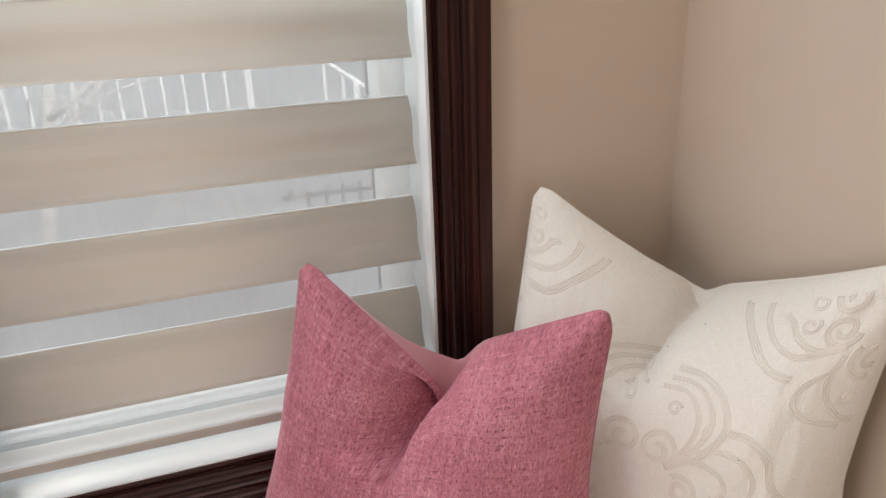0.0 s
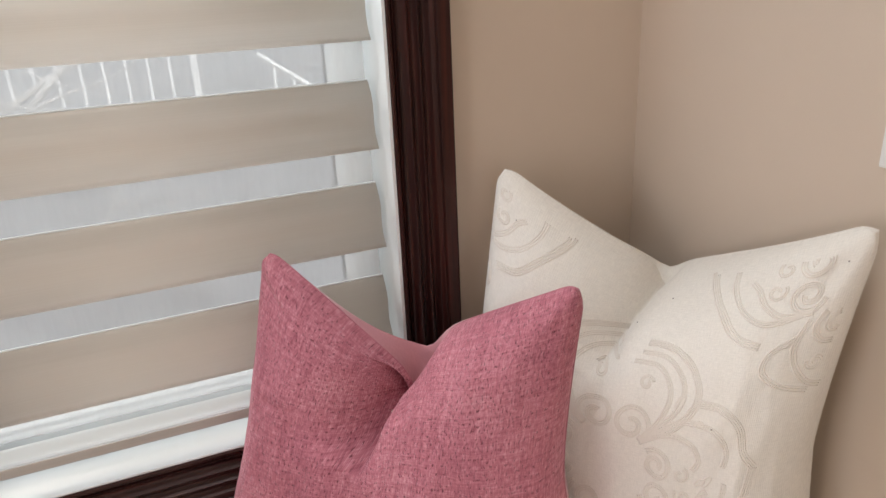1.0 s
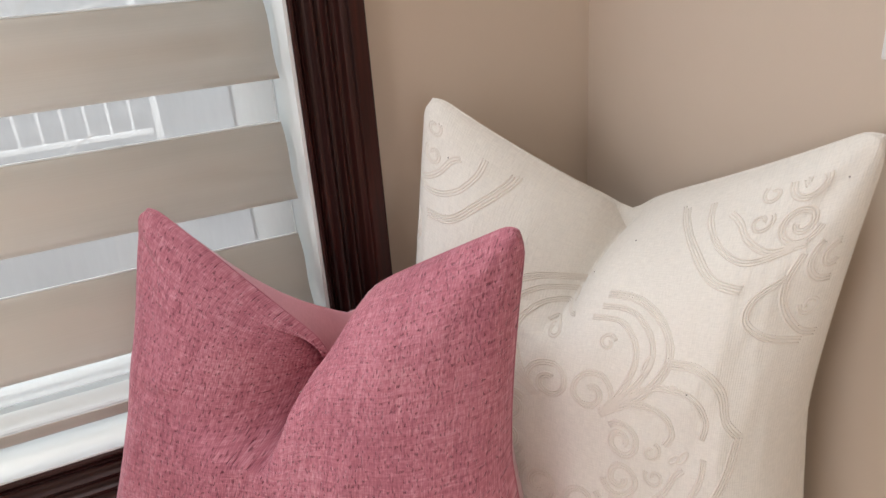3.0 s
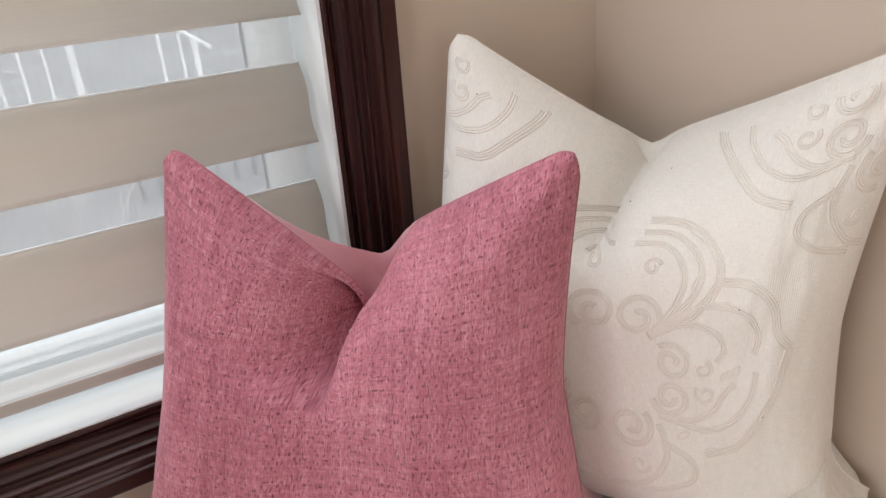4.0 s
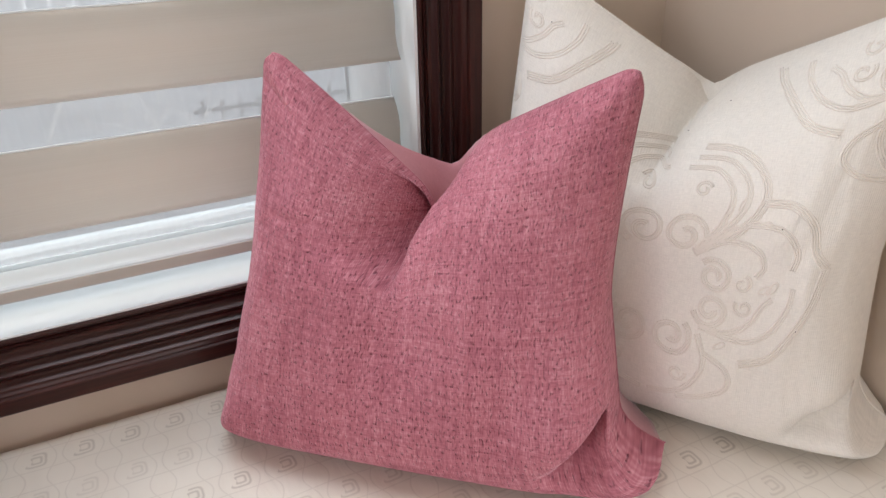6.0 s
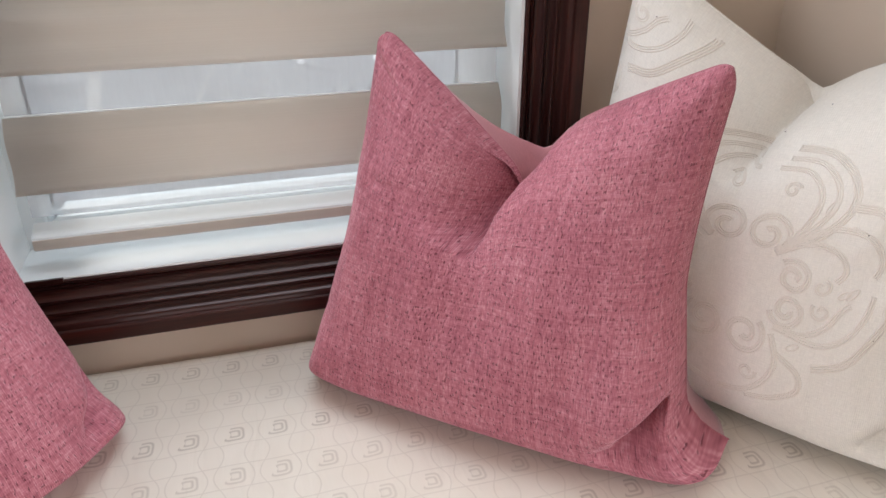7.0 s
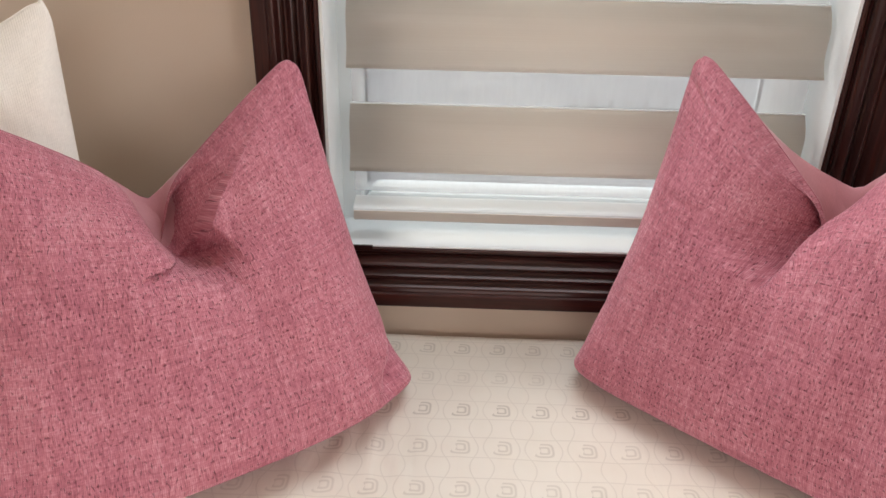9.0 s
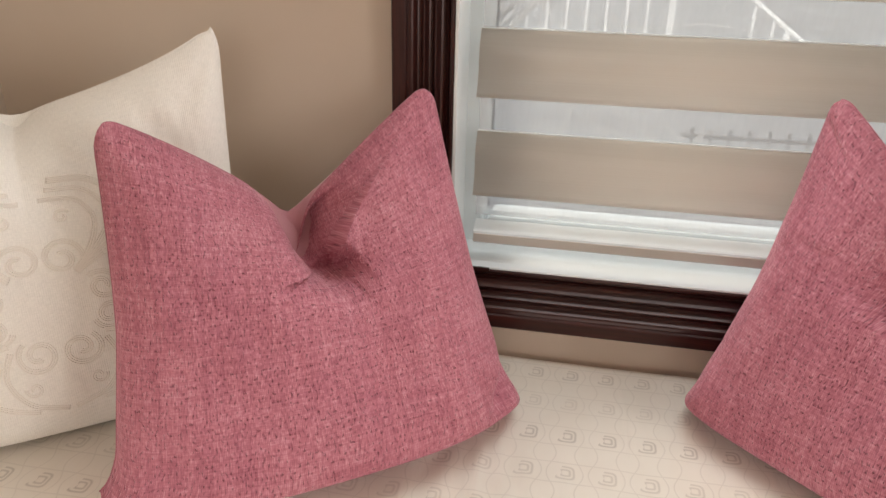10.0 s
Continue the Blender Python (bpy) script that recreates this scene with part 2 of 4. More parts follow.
def make_seat_fabric():
    """Cream satin woven with rows of small square scroll motifs between wavy bands."""
    m, nt, b = mat("cream_patterned_satin", (0.74, 0.67, 0.57), 0.42)
    sep = nt.nodes.new("ShaderNodeSeparateXYZ")
    c = nt.nodes.new("ShaderNodeTexCoord")
    wob = grain(nt, coords(nt, "Object", (9, 9, 9)), 1.0, 2)
    link(nt, c.outputs["Object"], sep.inputs[0])
    wx = calc(nt, "MULTIPLY", calc(nt, "SUBTRACT", wob, 0.5), 0.010)
    x = calc(nt, "ADD", sep.outputs[0], wx)
    y = calc(nt, "ADD", sep.outputs[1], wx)
    px, py = 0.0577, 0.0795
    cx = calc(nt, "DIVIDE", calc(nt, "ADD", x, 10 * px + 0.0495), px)
    cy = calc(nt, "DIVIDE", calc(nt, "ADD", y, 10 * py + 0.0078), py)
    fx = calc(nt, "MULTIPLY", calc(nt, "SUBTRACT", calc(nt, "FRACT", cx), 0.5), px)
    fy = calc(nt, "MULTIPLY", calc(nt, "SUBTRACT", calc(nt, "FRACT", cy), 0.5), py)
    row = calc(nt, "FLOOR", cy)
    ax, ay = calc(nt, "ABSOLUTE", fx), calc(nt, "ABSOLUTE", fy)

    def band(value, at, half):
        """1 where |value - at| < half, with a soft edge."""
        d = calc(nt, "ABSOLUTE", calc(nt, "SUBTRACT", value, at))
        return calc(nt, "SUBTRACT", 1.0, calc(nt, "DIVIDE", d, half), True)

    # rounded square: the 4-norm of the place in the cell
    def norm4(u, v, a, bb):
        uu = calc(nt, "POWER", calc(nt, "DIVIDE", u, a), 4)
        vv = calc(nt, "POWER", calc(nt, "DIVIDE", v, bb), 4)
        return calc(nt, "POWER", calc(nt, "ADD", uu, vv), 0.25)

    outer = band(norm4(ax, ay, 0.0125, 0.0125), 1.0, 0.20)
    outer = calc(nt, "MULTIPLY", outer, calc(nt, "GREATER_THAN", calc(nt, "SUBTRACT", fx, calc(nt, "MULTIPLY", fy, 0.4)), -0.0085))
    inner = band(norm4(calc(nt, "ABSOLUTE", calc(nt, "SUBTRACT", fx, 0.001)), ay, 0.0062, 0.0062), 1.0, 0.42)
    cut = calc(nt, "MULTIPLY", inner, calc(nt, "GREATER_THAN", calc(nt, "ADD", fx, calc(nt, "MULTIPLY", ay, 0.3)), -0.004))
    motif = calc(nt, "MAXIMUM", outer, cut)
    lines = band(ay, 0.0205, 0.0016)
    wave = calc(nt, "ADD", calc(nt, "MULTIPLY", calc(nt, "COSINE", calc(nt, "MULTIPLY", fy, 79.0)), 0.0062), 0.0190)
    oval = band(ax, wave, 0.0014)
    thin = calc(nt, "MULTIPLY", calc(nt, "MAXIMUM", lines, oval), 0.30)
    odd = calc(nt, "ADD", 0.55, calc(nt, "MULTIPLY", calc(nt, "SINE", calc(nt, "MULTIPLY", row, 2.3)), 0.22))
    wear = grain(nt, coords(nt, "Object", (14, 9, 9)), 1.0, 3)
    amount = calc(nt, "MULTIPLY", calc(nt, "MAXIMUM", calc(nt, "MULTIPLY", motif, odd), thin), calc(nt, "ADD", 0.45, calc(nt, "MULTIPLY", wear, 0.9)), True)
    cloud = grain(nt, coords(nt, "Object", (5, 5, 5)), 1.0, 4)
    base = ramp(nt, cloud, [(0.3, (0.75, 0.685, 0.59)), (0.7, (0.83, 0.775, 0.69))])
    link(nt, blend(nt, amount, base, (0.42, 0.36, 0.30)), b.inputs["Base Color"])
    link(nt, ramp(nt, cloud, [(0.3, (0.27,) * 3), (0.7, (0.45,) * 3)]), b.inputs["Roughness"])
    b.inputs["Sheen Weight"].default_value = 0.15
    thread = grain(nt, coords(nt, "Object", (900, 900, 900)), 1.0, 2)
    h = calc(nt, "SUBTRACT", calc(nt, "MULTIPLY", thread, 0.25), calc(nt, "MULTIPLY", amount, 0.8))
    folds = grain(nt, coords(nt, "Object", (34, 7, 10)), 1.0, 2, 0.4, 0.8)
    low = relief(nt, folds, b, 0.35, 0.006)
    relief(nt, h, b, 0.4, 0.0008, low)
    return m


SEAT_FABRIC = make_seat_fabric()
BENCH = painted("cream_bench_paint", (0.72, 0.66, 0.57), 0.45, 0.04, 0.1)
FLOOR_PALE = painted("oak_floor", (0.34, 0.26, 0.18), 0.45, 0.15, 0.2)
RAIL_WHITE = painted("weathered_white_rail_paint", (0.66, 0.67, 0.68), 0.6, 0.15, 0.2)
BARK = painted("pale_birch_bark", (0.62, 0.61, 0.60), 0.85, 0.25, 0.6, 0.4)
IRON = painted("dark_fence_iron", (0.09, 0.095, 0.10), 0.6, 0.2, 0.2)
GROUND = painted("grey_gravel_ground", (0.19, 0.195, 0.205), 0.95, 0.22, 0.6, 2.0)

# ---- mesh helpers ----


def to_object(name, bm, material, parent=None, label="", smooth=False):
    me = bpy.data.meshes.new(name)
    bm.normal_update()
    for f in bm.faces:
        f.smooth = smooth
    bm.to_mesh(me)
    bm.free()
    me.materials.append(material)
    ob = new(name, me)
    if parent:
        ob.parent = parent
    if label:
        ob["label"] = label
    return ob


def part(name, bm, material, parent, label="", smooth=False):
    return to_object(name, bm, material, parent, label, smooth)


def empty(name, at=(0, 0, 0)):
    ob = new(name)
    ob.empty_display_size = 0.05
    ob.location = at
    return ob


def box(lo, hi, bevel=0.0, bm=None, segments=2):
    bm = bm or bmesh.new()
    r = bmesh.ops.create_cube(bm, size=1.0)
    lo, hi = Vector(lo), Vector(hi)
    for v in r["verts"]:
        v.co = Vector(((lo[i] + hi[i]) / 2 + v.co[i] * (hi[i] - lo[i]) for i in range(3)))
    if bevel:
        edges = list({e for v in r["verts"] for e in v.link_edges})
        bmesh.ops.bevel(bm, geom=edges, offset=bevel, segments=segments, profile=0.6, affect="EDGES")
    return bm


def grid_mesh(fn, nu, nv, bm=None, uv=None, flip=False):
    """A sheet of nu x nv cells from fn(u, v), u and v in 0..1, with a UV map from uv(u, v)."""
    bm = bm or bmesh.new()
    layer = bm.loops.layers.uv.verify()
    vs = [[bm.verts.new(fn(i / nu, j / nv)) for j in range(nv + 1)] for i in range(nu + 1)]
    for i in range(nu):
        for j in range(nv):
            ids = [(i, j), (i + 1, j), (i + 1, j + 1), (i, j + 1)]
            if flip:
                ids.reverse()
            f = bm.faces.new([vs[a][b] for a, b in ids])
            for lp, (a, b) in zip(f.loops, ids):
                lp[layer].uv = uv(a / nu, b / nv) if uv else (a / nu, b / nv)
    return bm


def tube(points, radius, sides=6, bm=None, closed=False, taper=None):
    """A round tube along points."""
    bm = bm or bmesh.new()
    n = len(points)
    rings = []
    last = None
    for i, p in enumerate(points):
        a = points[(i - 1) % n] if closed or i else points[0]
        b = points[(i + 1) % n] if closed or i < n - 1 else points[-1]
        d = (Vector(b) - Vector(a)).normalized()
        if last is None:
            last = d.orthogonal().normalized()
        x = (last - d * last.dot(d))
        x = x.normalized() if x.length > 1e-6 else d.orthogonal().normalized()
        last = x
        y = d.cross(x)
        r = radius if taper is None else radius * taper(i / max(1, n - 1))
        rings.append([bm.verts.new(Vector(p) + (x * math.cos(k * math.tau / sides) + y * math.sin(k * math.tau / sides)) * r) for k in range(sides)])
    for i in range(n if closed else n - 1):
        A, B = rings[i], rings[(i + 1) % n]
        for k in range(sides):
            bm.faces.new([A[k], A[(k + 1) % sides], B[(k + 1) % sides], B[k]])
    if not closed:
        bm.faces.new(rings[0][::-1])
        bm.faces.new(rings[-1])
    return bm


def sweep(profile, start, end, out, up, cut_start, cut_end, uv_len=1.0):
    """A moulding: the closed profile (across, proud) swept from start to end; across runs along out, proud along up;
    cut_*: how far the ends shift along the run per unit across (1 for a mitre)."""
    bm = bmesh.new()
    layer = bm.loops.layers.uv.verify()
    start, end, out, up = Vector(start), Vector(end), Vector(out), Vector(up)
    run = (end - start).normalized()
    A = [bm.verts.new(start + out * a + up * p - run * a * cut_start) for a, p in profile]
    B = [bm.verts.new(end + out * a + up * p + run * a * cut_end) for a, p in profile]
    n = len(profile)
    length = (end - start).length
    for i in range(n):
        j = (i + 1) % n
        f = bm.faces.new([A[i], A[j], B[j], B[i]])
        for lp, (u, v) in zip(f.loops, [(profile[i][0], 0), (profile[j][0], 0), (profile[j][0], length), (profile[i][0], length)]):
            lp[layer].uv = (u + profile[i][1] * 0.5, v * uv_len)
    bm.faces.new(A[::-1])
    bm.faces.new(B)
    bmesh.ops.recalc_face_normals(bm, faces=bm.faces[:])
    return bm


# ---- the alcove and the room behind ----
WALL_Y = 1.043
RIGHT_X, LEFT_X = 0.797, -1.21
SEAT_Z = 0.505
WIN_L, WIN_R, WIN_B, WIN_T = -0.414, 0.345, 0.662, 1.98
CEIL_Z = 2.55
FRONT_Y = 0.30
ROOM_L, ROOM_R, ROOM_Y = -2.8, 2.3, -3.6


def wall(name, pieces):
    """A wall of one mesh from boxes that butt."""
    bm = bmesh.new()
    for lo, hi in pieces:
        box(lo, hi, bm=bm)
    return tagged(to_object(name, bm, WALL), kind="structure")


T = 0.16
wall("wall_north", [((LEFT_X, WALL_Y, 0), (WIN_L, WALL_Y + T, CEIL_Z)), ((WIN_R, WALL_Y, 0), (RIGHT_X, WALL_Y + T, CEIL_Z)),
                    ((WIN_L, WALL_Y, 0), (WIN_R, WALL_Y + T, WIN_B)), ((WIN_L, WALL_Y, WIN_T), (WIN_R, WALL_Y + T, CEIL_Z))])
wall("wall_east", [((RIGHT_X, FRONT_Y, 0), (RIGHT_X + T, WALL_Y + T, CEIL_Z))])
wall("wall_west", [((LEFT_X - T, FRONT_Y, 0), (LEFT_X, WALL_Y + T, CEIL_Z))])
for name, far, near, x0 in (("wall_room_west", ROOM_L, LEFT_X - T, ROOM_L - T), ("wall_room_east", RIGHT_X + T, ROOM_R, ROOM_R)):
    wall(name, [((far, FRONT_Y, 0), (near, FRONT_Y + T, CEIL_Z)), ((x0, ROOM_Y, 0), (x0 + T, -1.25, CEIL_Z)), ((x0, 0.25, 0), (x0 + T, FRONT_Y + T, CEIL_Z)),
                ((x0, -1.25, 0), (x0 + T, 0.25, 0.48)), ((x0, -1.25, 2.12), (x0 + T, 0.25, CEIL_Z))])
# unseen south wall; its wide opening is added for the fill lamp
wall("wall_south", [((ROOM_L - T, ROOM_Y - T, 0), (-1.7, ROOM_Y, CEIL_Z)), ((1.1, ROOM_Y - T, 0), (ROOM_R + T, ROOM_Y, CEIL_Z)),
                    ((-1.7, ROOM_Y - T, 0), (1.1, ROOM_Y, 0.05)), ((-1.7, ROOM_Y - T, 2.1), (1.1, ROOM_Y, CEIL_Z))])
tagged(to_object("floor", box((ROOM_L - T, ROOM_Y - T, -0.1), (ROOM_R + T, WALL_Y + T, 0.0)), FLOOR_PALE), kind="structure")
tagged(to_object("ceiling", box((ROOM_L - T, ROOM_Y - T, CEIL_Z), (ROOM_R + T, WALL_Y + T, CEIL_Z + 0.12)), CEILING), kind="structure")

# ---- window: casing, jambs, sash, pane ----
window = tagged(empty("window_1", (-0.035, WALL_Y, WIN_B)), "white vinyl window in a dark varnished wood casing", "window", kind="structure")
window.matrix_world = Matrix.Identity(4)
CASE_W = 0.092
# across from the opening, proud of the wall
casing_profile = [(0.0, -0.004), (0.0, 0.004), (0.002, 0.0065), (0.0055, 0.0065), (0.0075, 0.004)]
for a0, a1, h0, h1 in ((0.0085, 0.026, 0.006, 0.010), (0.028, 0.043, 0.010, 0.013), (0.045, 0.060, 0.013, 0.016)):
    # one hollow flute between two ridges
    for k in range(7):
        f = k / 6
        casing_profile.append((a0 + (a1 - a0) * f, h0 + (h1 - h0) * f + 0.0035 - 0.0075 * math.sin(math.pi * f)))
casing_profile += [(0.0625, 0.021), (0.066, 0.0225), (0.068, 0.0225), (0.0695, 0.0262), (0.071, 0.027), (0.0885, 0.027), (0.0908, 0.026), (CASE_W, 0.0235), (CASE_W, -0.004)]
UP = (0, -1, 0)
y0 = WALL_Y
for nm, st, en, outward in (
    ("casing_board", (WIN_R, y0, WIN_B), (WIN_R, y0, WIN_T), (1, 0, 0)),
    ("casing_board", (WIN_L, y0, WIN_B), (WIN_L, y0, WIN_T), (-1, 0, 0)),
    ("casing_board", (WIN_L, y0, WIN_B), (WIN_R, y0, WIN_B), (0, 0, -1)),
    ("casing_board", (WIN_L, y0, WIN_T), (WIN_R, y0, WIN_T), (0, 0, 1)),
):
    low = 1.075 if outward[2] < 0 else 1.0
    part(nm, sweep([(a * low, p) for a, p in casing_profile], st, en, outward, UP, 1 / low, 1 / low), MAHOGANY, window, "fluted dark mahogany casing board with a worn varnish")

# ragged varnish and caulk where the bottom board meets the sill
bm = bmesh.new()
rag = random.Random(12)
xs = [WIN_L + 0.02 + 0.0045 * k for k in range(11)]
for k, x in enumerate(xs):
    h = 0.0012 + 0.0016 * max(0.0, noise.noise((x * 60, 3.0, 0))) + 0.0009 * rag.random() - 0.0008
    if noise.noise((x * 22, 9.0, 0)) > -0.15:
        box((x, y0 - 0.0068, WIN_B - 0.004), (x + 0.0046, y0 - 0.0025, WIN_B + 0.0022 + h * 0.8), bm=bm)
tagged(part("chipped_edge", bm, MAHOGANY, window, "chipped dark varnish along the sill"), kind="stuff")

JD = 0.118
part("jamb", box((WIN_R - 0.006, y0 - 0.003, WIN_B), (WIN_R - 0.0005, y0 + JD, WIN_T), 0.0008), WHITE_TRIM, window)
part("jamb", box((WIN_L + 0.0005, y0 - 0.003, WIN_B), (WIN_L + 0.006, y0 + JD, WIN_T), 0.0008), WHITE_TRIM, window)
part("window_sill", box((WIN_L + 0.006, y0 - 0.0025, WIN_B - 0.012), (WIN_R - 0.006, y0 + JD, WIN_B + 0.003), 0.002), SILL_WHITE, window, "white painted sill")
part("jamb", box((WIN_L + 0.006, y0 - 0.003, WIN_T - 0.006), (WIN_R - 0.006, y0 + JD, WIN_T - 0.0005), 0.0008), WHITE_TRIM, window)
SY = 1.150
# vinyl sash: stepped frame that slopes in to the pane
sash_profile = [(0.0, 0.0), (0.0, 0.040), (-0.036, 0.040), (-0.039, 0.038), (-0.041, 0.030), (-0.045, 0.027), (-0.0475, 0.016), (-0.0475, 0.0)]
SB = WIN_B + 0.003
gl, gr = WIN_L + 0.006, WIN_R - 0.006
for st, en, outward, grow in (
    ((gr, 0, SB), (gr, 0, WIN_T - 0.006), (1, 0, 0), 1.18),
    ((gl, 0, SB), (gl, 0, WIN_T - 0.006), (-1, 0, 0), 0.86),
    ((gl, 0, SB), (gr, 0, SB), (0, 0, -1), 1.22),
    ((gl, 0, WIN_T - 0.006), (gr, 0, WIN_T - 0.006), (0, 0, 1), 1.0),
):
    st, en = (st[0], SY + 0.040, st[2]), (en[0], SY + 0.040, en[2])
    prof = [(a * grow, p) for a, p in sash_profile]
    part("sash_rail", sweep(prof, st, en, outward, UP, 1, 1), VINYL, window)
pane = part("pane", box((gl + 0.02, SY + 0.026, SB + 0.02), (gr - 0.02, SY + 0.030, WIN_T - 0.03)), GLASS, window)
pane.visible_shadow = False
GASKET = painted("grey_rubber_gasket", (0.16, 0.17, 0.18), 0.6, 0.1, 0.0)
for x0, x1 in ((gr - 0.0475 * 1.18 - 0.0035, gr - 0.0475 * 1.18 + 0.0004), (gl + 0.0475 * 0.86 - 0.0004, gl + 0.0475 * 0.86 + 0.0035)):
    part("gasket", box((x0, SY + 0.0205, SB + 0.06), (x1, SY + 0.0258, WIN_T - 0.06)), GASKET, window, "thin grey glazing gasket")

# ---- window shade ----
shade = tagged(empty("window_blind", (-0.027, 1.08, WIN_T - 0.03)), "cream banded fabric blind with sheer gaps, half open", "blind")
shade.matrix_world = Matrix.Identity(4)
VL, VR = -0.382, 0.3285


def vane_mesh():
    """One curved slat, top edge at the back; its own origin is the bottom edge."""
    H, D = 0.1015, 0.034
    prof = []
    n = 14
    for k in range(n + 1):
        f = k / n
        belly = 0.002 * math.sin(math.pi * f) - 0.0066 * math.sin(math.tau * f)
        prof.append((D * f - belly, H * f))
    bm = bmesh.new()
    th = 0.0016
    loop = [(a, b) for a, b in prof] + [(a + th, b) for a, b in reversed(prof)]
    xs = [VL, VR]
    rows = [[bm.verts.new((x, a, b)) for a, b in loop] for x in xs]
    for i in range(len(loop)):
        j = (i + 1) % len(loop)
        bm.faces.new([rows[0][i], rows[1][i], rows[1][j], rows[0][j]])
    for k in range(n):
        q = [k, k + 1, 2 * n - k, 2 * n + 1 - k]
        bm.faces.new([rows[0][i] for i in q])
        bm.faces.new([rows[1][i] for i in reversed(q)])
    bmesh.ops.recalc_face_normals(bm, faces=bm.faces[:])
    return bm


first = first_edge = None
for k in range(7):
    at = (0, 1.065, 0.783 + 0.1628 * k)
    if first is None:
        first = part("vane", vane_mesh(), VANE, shade, smooth=True)
        ob = first
    else:
        ob = new("vane", first.data)
        ob.parent = shade
    ob.location = at
    # added white strip that imitates light glowing through each slat's top edge
    edge = first_edge and new("bright_edge", first_edge.data) or part("bright_edge", box((VL, 0.0325, 0.1005), (VR, 0.0355, 0.1028), 0.0004), VINYL, ob, "thin white strip standing in for a backlit edge")
    first_edge = first_edge or edge
    edge.parent = ob
part("sheer_panel", grid_mesh(lambda u, v: (VL + 0.002 + (VR - VL - 0.004) * u, 1.1035 + 0.0006 * math.sin(40 * u), 0.735 + 1.205 * v), 24, 4), SHEER, shade, "thin white see-through voile")
rail_profile = [(0.0, 0.0), (0.0, 0.019), (0.003, 0.022), (0.030, 0.031), (0.034, 0.031), (0.034, 0.0)]
bm = bmesh.new()
ends = [[bm.verts.new((x, 1.062 + a, 0.699 + b)) for a, b in rail_profile] for x in (VL + 0.004, VR - 0.002)]
for i in range(6):
    bm.faces.new([ends[0][i], ends[1][i], ends[1][(i + 1) % 6], ends[0][(i + 1) % 6]])
bm.faces.new(ends[0][::-1]), bm.faces.new(ends[1])
bmesh.ops.recalc_face_normals(bm, faces=bm.faces[:])
bmesh.ops.bevel(bm, geom=bm.edges[:], offset=0.0012, segments=2, affect="EDGES")
hem = part("hem_rail", bm, VINYL, shade, "white hem rail with a beige fabric strip")
part("fabric_strip", box((VL + 0.005, 1.0605, 0.7015), (VR - 0.003, 1.0625, 0.7165), 0.0006), VANE, hem)
part("headrail", box((VL - 0.01, 1.055, 1.925), (VR + 0.005, 1.12, 1.972), 0.004), WHITE_TRIM, shade)

# ---- bench and seat cushion ----
tagged(to_object("window_seat_bench", box((LEFT_X, 0.42, 0.0), (RIGHT_X, WALL_Y - 0.0, 0.395), 0.002), BENCH), "cream painted built-in window seat bench", "bench")
seat = tagged(empty("seat_cushion", (-0.2, 0.72, 0.395)), "cream satin seat cushion woven with small scroll motifs", "cushion")
seat.matrix_world = Matrix.Identity(4)
SX0, SX1, SY0, SY1 = LEFT_X + 0.004, RIGHT_X - 0.004, 0.40, 1.0385


def seat_top(x, y):
    z = SEAT_Z
    edge = min(x - SX0, SX1 - x, y - SY0, (SY1 - y) * 1.6)
    z -= 0.022 * max(0.0, 1 - edge / 0.028) ** 2
    z += 0.0016 * noise.noise((x * 5, y * 5, 0.3)) + 0.0012 * noise.noise((x * 16, y * 6, 1.3))
    # soft pulls running out from the window side, beside the rose cushion
    d = math.exp(-((x + 0.33) / 0.11) ** 2) * math.exp(-((y - 0.70) / 0.16) ** 2)
    z += 0.0016 * d * math.sin(150 * x + 5 * noise.noise((x * 6, y * 9, 4.0)) + 6 * y)
    return z


bm = grid_mesh(lambda u, v: (SX0 + (SX1 - SX0) * u, SY0 + (SY1 - SY0) * v, seat_top(SX0 + (SX1 - SX0) * u, SY0 + (SY1 - SY0) * v)), 260, 90)
part("cushion_top", bm, SEAT_FABRIC, seat, smooth=True)
part("cushion_side", box((SX0, SY0, 0.397), (SX1, SY1, SEAT_Z - 0.0225)), SEAT_FABRIC, seat)
rim = [(SX0, SY0, SEAT_Z - 0.023), (SX1, SY0, SEAT_Z - 0.023), (SX1, SY1, SEAT_Z - 0.023), (SX0, SY1, SEAT_Z - 0.023)]
part("cushion_welt", tube([Vector(rim[i]).lerp(Vector(rim[(i + 1) % 4]), k / 30) for i in range(4) for k in range(30)], 0.004, 6, closed=True), SEAT_FABRIC, seat, smooth=True)

# ---- pillows ----


